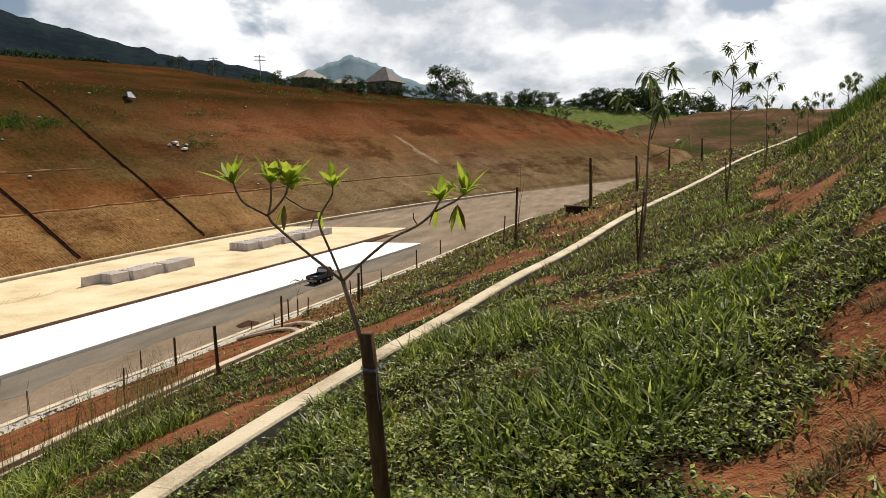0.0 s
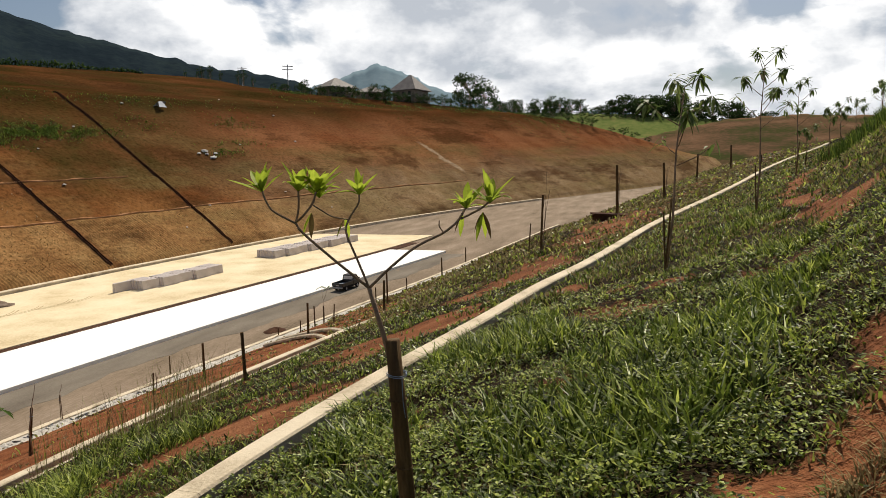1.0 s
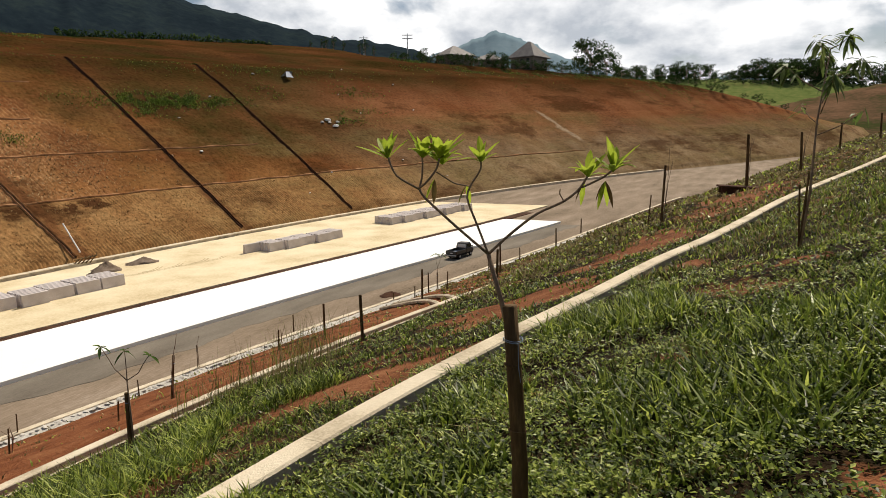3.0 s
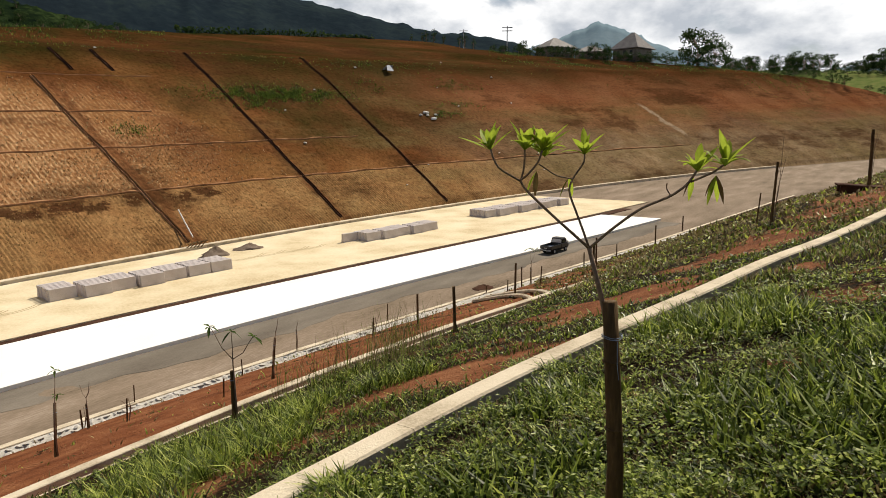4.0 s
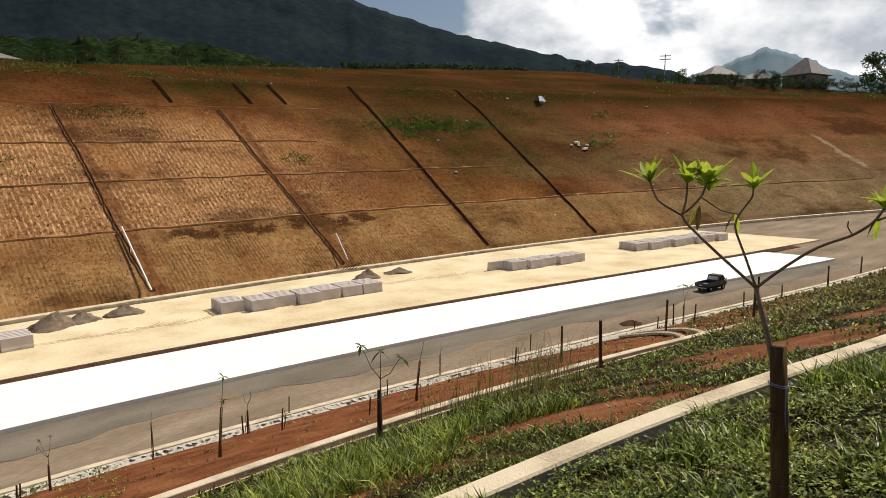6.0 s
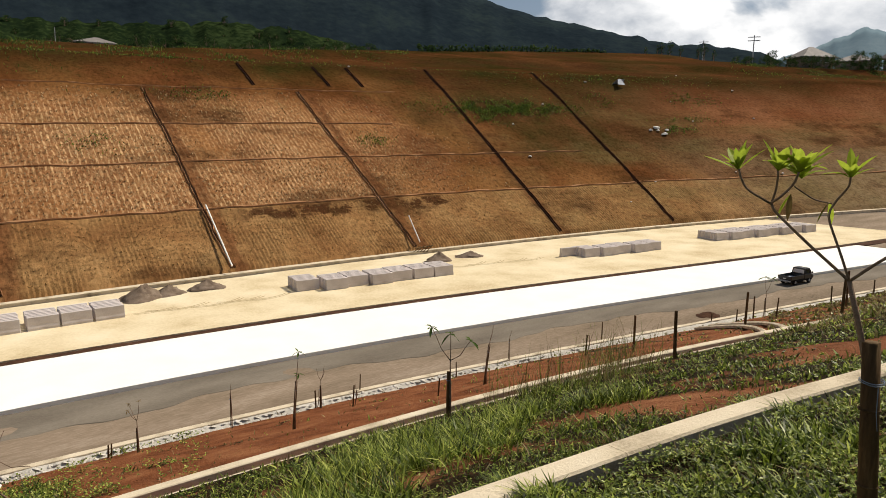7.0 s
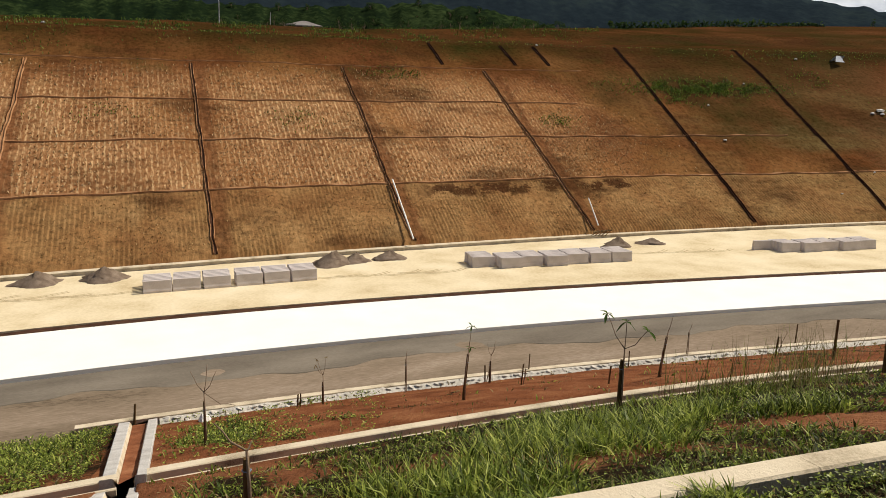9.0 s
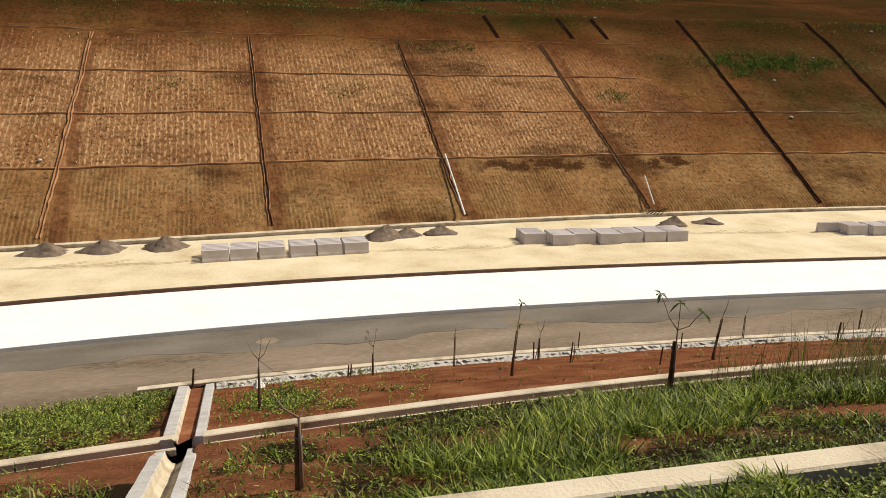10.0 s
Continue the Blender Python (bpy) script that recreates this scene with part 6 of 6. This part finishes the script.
thin_tree = tree_kind(3, 9.0, 3.0, "narrow dark tree on the skyline", 16, CROWN, 0.15)
shrub = tree_kind(4, 4.0, 6.0, "low green shrub along the crest", 22, CROWN, 0.02)
for kind in (round_tree, tall_tree, thin_tree, shrub):
    kind.location = (-60.0, 420.0, -6.0)
g = np.random.default_rng(77)
put_tree(round_tree, 13.9, 6, 1.0, 20)
put_tree(round_tree, 12.6, 9, 0.75, 80)
for az in np.arange(11.6, -13.0, -0.65):
    el = np.interp(az, (-12, -9, -6, -2, 0.5, 2, 4, 5.5, 7, 9, 12), (3.8, 4.3, 5.2, 6.1, 6.2, 5.8, 5.4, 6.1, 6.2, 5.9, 6.1))
    foot = np.interp(az, (-16, -11, -6, 0, 5, 9, 12), (2.6, 3.2, 3.7, 4.3, 4.6, 4.8, 4.8)) - 0.1
    for j, r in enumerate((478.0, 488.0)):
        if j == 0 and g.random() < 0.25:
            continue
        a = radians(az + g.uniform(-0.4, 0.4))
        z = EYE + math.tan(radians(foot)) * r - 1.0
        need = max(3.0, EYE + math.tan(radians(el - 0.35 * g.random() - 0.35 * (1 - j))) * r - z)
        kind, full = ((round_tree, 10.5), (tall_tree, 11.5), (shrub, 4.3))[int(g.integers(3)) if need < 9 else int(g.integers(2))]
        ob = copy_thing(kind, pose(-math.sin(a) * r, math.cos(a) * r, z, 0, 0, g.uniform(0, 360)))
        s = min(2.4, need / full)
        ob.scale = (s, s, s)
    a = radians(az)
    ob = copy_thing(shrub, pose(-math.sin(a) * 466, math.cos(a) * 466, EYE + math.tan(radians(foot)) * 466 - 1.5, 0, 0, az * 50))
    ob.scale = (1.1, 1.1, 0.6)
for az in np.concatenate([np.arange(29.5, 12.0, -0.55), np.arange(11.5, -1, -1.1)]):
    put_tree(shrub, az + g.uniform(-0.3, 0.3), g.uniform(0, 3), g.uniform(0.45, 0.85), g.uniform(0, 360))
for az, s in ((31.2, 0.42), (31.9, 0.55), (32.3, 0.48), (33.6, 0.4), (34.4, 0.55), (35.0, 0.5), (35.3, 0.42), (36.2, 0.35), (60.8, 0.35), (63.3, 0.3), (66.0, 0.45), (67.3, 0.4), (70.1, 0.35), (70.7, 0.4), (74.6, 0.38), (80.6, 0.35)):
    put_tree(thin_tree, az, 12, s * 0.9, az * 30)
for az in np.concatenate([np.arange(57.5, 72, 0.9), [73.3, 73.9, 74.8, 79.2, 80.0, 81.2, 84.2, 84.9, 85.6, 86.3, 87.0, 75.4]]):
    put_tree(shrub, az + g.uniform(-0.3, 0.3), 6, g.uniform(0.22, 0.5), g.uniform(0, 360))
put_tree(tall_tree, 27.2, 6, 0.36, 10)
put_tree(tall_tree, 21.6, 2, 0.42, 50)
put_tree(tall_tree, 20.7, 3, 0.4, 150)


for k in range(90):
    az, t = g.uniform(55.5, 84), g.uniform(0.35, 1.0)
    top = EYE + math.tan(radians(float(np.interp(az, (55, 58, 62, 65, 70, 76, 82, 100), (6.6, 7.7, 8.6, 9.0, 9.1, 8.6, 8.3, 8.0))))) * 520
    d, z = 520 - 230 * (1 - t), -30 + (top + 30) * t ** 0.8
    ob = copy_thing((round_tree, tall_tree, shrub)[k % 3], pose(-math.sin(radians(az)) * d, math.cos(radians(az)) * d, z - 1.5, 0, 0, g.uniform(0, 360)))
    s = g.uniform(0.3, 0.75)
    ob.scale = (s, s, s)


def plant_row():
    """A long dark row of nursery plants along the crest."""
    g2 = np.random.default_rng(61)
    V, F = [], []
    for k, az in enumerate(np.arange(39.2, 54.3, 0.105)):
        x, y, z, r = far_place(az, 0.0)
        h = g2.uniform(0.9, 1.7) * (0.75 if az < 43 else 1.0)
        for j in range(7):
            p = np.array([x, y, z]) + g2.normal(0, 0.16, 3) * (1, 1, 0) + (0, 0, h * (0.15 + 0.13 * j))
            a, b = g2.normal(0, 0.15, 3), g2.normal(0, 0.22, 3)
            F.append(np.arange(4) + 4 * len(V))
            V.append(np.stack([p - a, p + b, p + a, p - b]))
    tagged(new("plant_row", mesh_from("plant_row", np.vstack(V), np.stack(F), [CROWN])), "long dark row of potted plants along the crest", "plants", kind="stuff")


plant_row()


def house(az, back, wide, deep, wall_h, roof_h, turn, label, lift=0.0):
    x, y, z, r = far_place(az, back)
    ob = empty("house", pose(x, y, z + lift, 0, 0, turn), label, "house", "houses on the crest")
    w, d = wide / 2, deep / 2
    part("wall", box(-w, w, -d, d, -3.0, wall_h, 0.05), HOUSE_WALL, ob)
    e, m = 0.7, wide * 0.06
    V = [(-w - e, -d - e, wall_h), (w + e, -d - e, wall_h), (w + e, d + e, wall_h), (-w - e, d + e, wall_h), (-m, 0, wall_h + roof_h), (m, 0, wall_h + roof_h), (-w - e, -d - e, wall_h - 0.18), (w + e, -d - e, wall_h - 0.18), (w + e, d + e, wall_h - 0.18), (-w - e, d + e, wall_h - 0.18)]
    Fq = [(0, 1, 5, 4), (2, 3, 4, 5), (1, 2, 5, 5), (3, 0, 4, 4), (6, 7, 1, 0), (7, 8, 2, 1), (8, 9, 3, 2), (9, 6, 0, 3), (9, 8, 7, 6)]
    V += [tuple((np.array(V[1]) + V[5]) / 2), tuple((np.array(V[3]) + V[4]) / 2)]
    Fq[2], Fq[3] = (1, 2, 5, 10), (3, 0, 4, 11)
    part("roof", (np.array(V), np.array(Fq)), ROOF_BROWN, ob)
    for k in (-0.55, 0.0, 0.55):
        win = part("window", box(k * w - 0.45, k * w + 0.45, -d - 0.04, -d + 0.02, wall_h * 0.35, wall_h * 0.8, 0.02), DARK_GLASS, ob)
        part("sill", box(k * w - 0.55, k * w + 0.55, -d - 0.12, -d - 0.02, wall_h * 0.31, wall_h * 0.35, 0.01), STRAW_WHITE, win)


house(18.7, 9, 7.4, 7.4, 2.6, 4.4, -14, "house with a tall brown hipped roof on the crest", 1.4)
house(24.7, 9, 7.6, 6.0, 1.8, 2.6, 62, "low dark house with a brown roof on the crest", 1.0)
house(21.9, 14, 8.0, 6.0, 2.0, 1.8, 20, "low house with a faded roof among shrubs", 0.9)
house(78.3, 12, 4.5, 4.0, 1.4, 1.0, 78, "small village house behind the crest", -0.4)


def pole(az, back, h, arms, label):
    x, y, z, r = far_place(az, back)
    ob = empty("utility_pole", pose(x, y, z, 0, 0, az), label, "pole")
    part("shaft", tube([(0, 0, -0.5), (0, 0, h * 0.5), (0, 0, h)], [0.02 * h, 0.018 * h, 0.015 * h], 8), STEEL, ob)
    for k in range(arms):
        part("crossarm", box(-1.3, 1.3, -0.08, 0.08, h - 0.5 - 0.8 * k, h - 0.32 - 0.8 * k, 0.02), STEEL, ob)


pole(28.5, 6, 7.0, 2, "grey utility pole with two crossarms on the crest")
pole(32.0, 40, 8.5, 1, "grey utility pole behind the slope")
pole(84.7, 3, 3.6, 0, "thin pale mast on the crest")
pole(80.9, 3, 2.2, 0, "thin pale mast on the crest")


# ---- stones of the masonry facing along the road kerb ----
def stone_mesh(seed):
    g = np.random.default_rng(seed)
    n = 7
    a = np.linspace(0, 2 * np.pi, n, endpoint=False) + g.normal(0, 0.15, n)
    r = g.uniform(0.8, 1.15, n)
    V = [(0, 0, 1.0)] + [(0.72 * r[i] * np.cos(a[i]), 0.72 * r[i] * np.sin(a[i]), 0.75) for i in range(n)] + [(r[i] * np.cos(a[i]), r[i] * np.sin(a[i]), 0.0) for i in range(n)]
    F = [(0, 1 + i, 1 + (i + 1) % n, 1 + (i + 2) % n) for i in range(0, n - 1, 2)] + [(1 + i, n + 1 + i, n + 1 + (i + 1) % n, 1 + (i + 1) % n) for i in range(n)]
    return mesh_from("stone", V, F, [RUBBLE])


STONES = [stone_mesh(300 + k) for k in range(5)]
MORTAR = material("pale_mortar", [(0.3, (0.30, 0.27, 0.23)), (0.45, (0.46, 0.43, 0.37)), (0.7, (0.64, 0.60, 0.53))], 2.5, 9, 0.95, 0.8, mixed=0.6)


def masonry_face():
    """A sloped band of mortar from the road kerb down to the red soil."""
    ys = np.arange(-0.2, 75, 0.6)
    x, z = x_edge(ys), z_road(ys)
    rough = 0.02 * np.sin(ys * 5.3) + 0.015 * np.sin(ys * 11.7)
    V = np.stack([np.stack([x + a, ys, z + b + rough], -1) for a, b in ((0.0, 0.16), (0.22, 0.12), (0.50, 0.0), (0.80, -0.14), (0.86, -0.6))], 1)
    i, j = np.meshgrid(np.arange(len(ys) - 1), np.arange(4), indexing="ij")
    F = np.stack([i * 5 + j, i * 5 + j + 1, (i + 1) * 5 + j + 1, (i + 1) * 5 + j], -1).reshape(-1, 4)
    return new("masonry_facing", mesh_from("masonry_facing", V.reshape(-1, 3), F, [MORTAR]))


masonry = tagged(masonry_face(), "pale rubble stone facing below the road kerb", "wall", kind="structure")
g = np.random.default_rng(91)
for y in np.arange(0.0, 30.0, 0.30):
    for row in range(3):
        ob = new("stone", STONES[int(g.integers(5))])
        yy = y + 0.15 * (row % 2) + g.normal(0, 0.07)
        s = g.uniform(0.11, 0.21)
        ob.matrix_world = pose(float(x_edge(yy)) + 0.16 + 0.22 * row + g.normal(0, 0.03), yy, float(z_road(yy)) + 0.13 - 0.095 * row, 0, 24, g.uniform(0, 360)) @ Matrix.Diagonal((s, s * g.uniform(0.7, 1.2), 0.035, 1))
        m = ob.matrix_world.copy()
        ob.parent = masonry
        ob.matrix_world = m
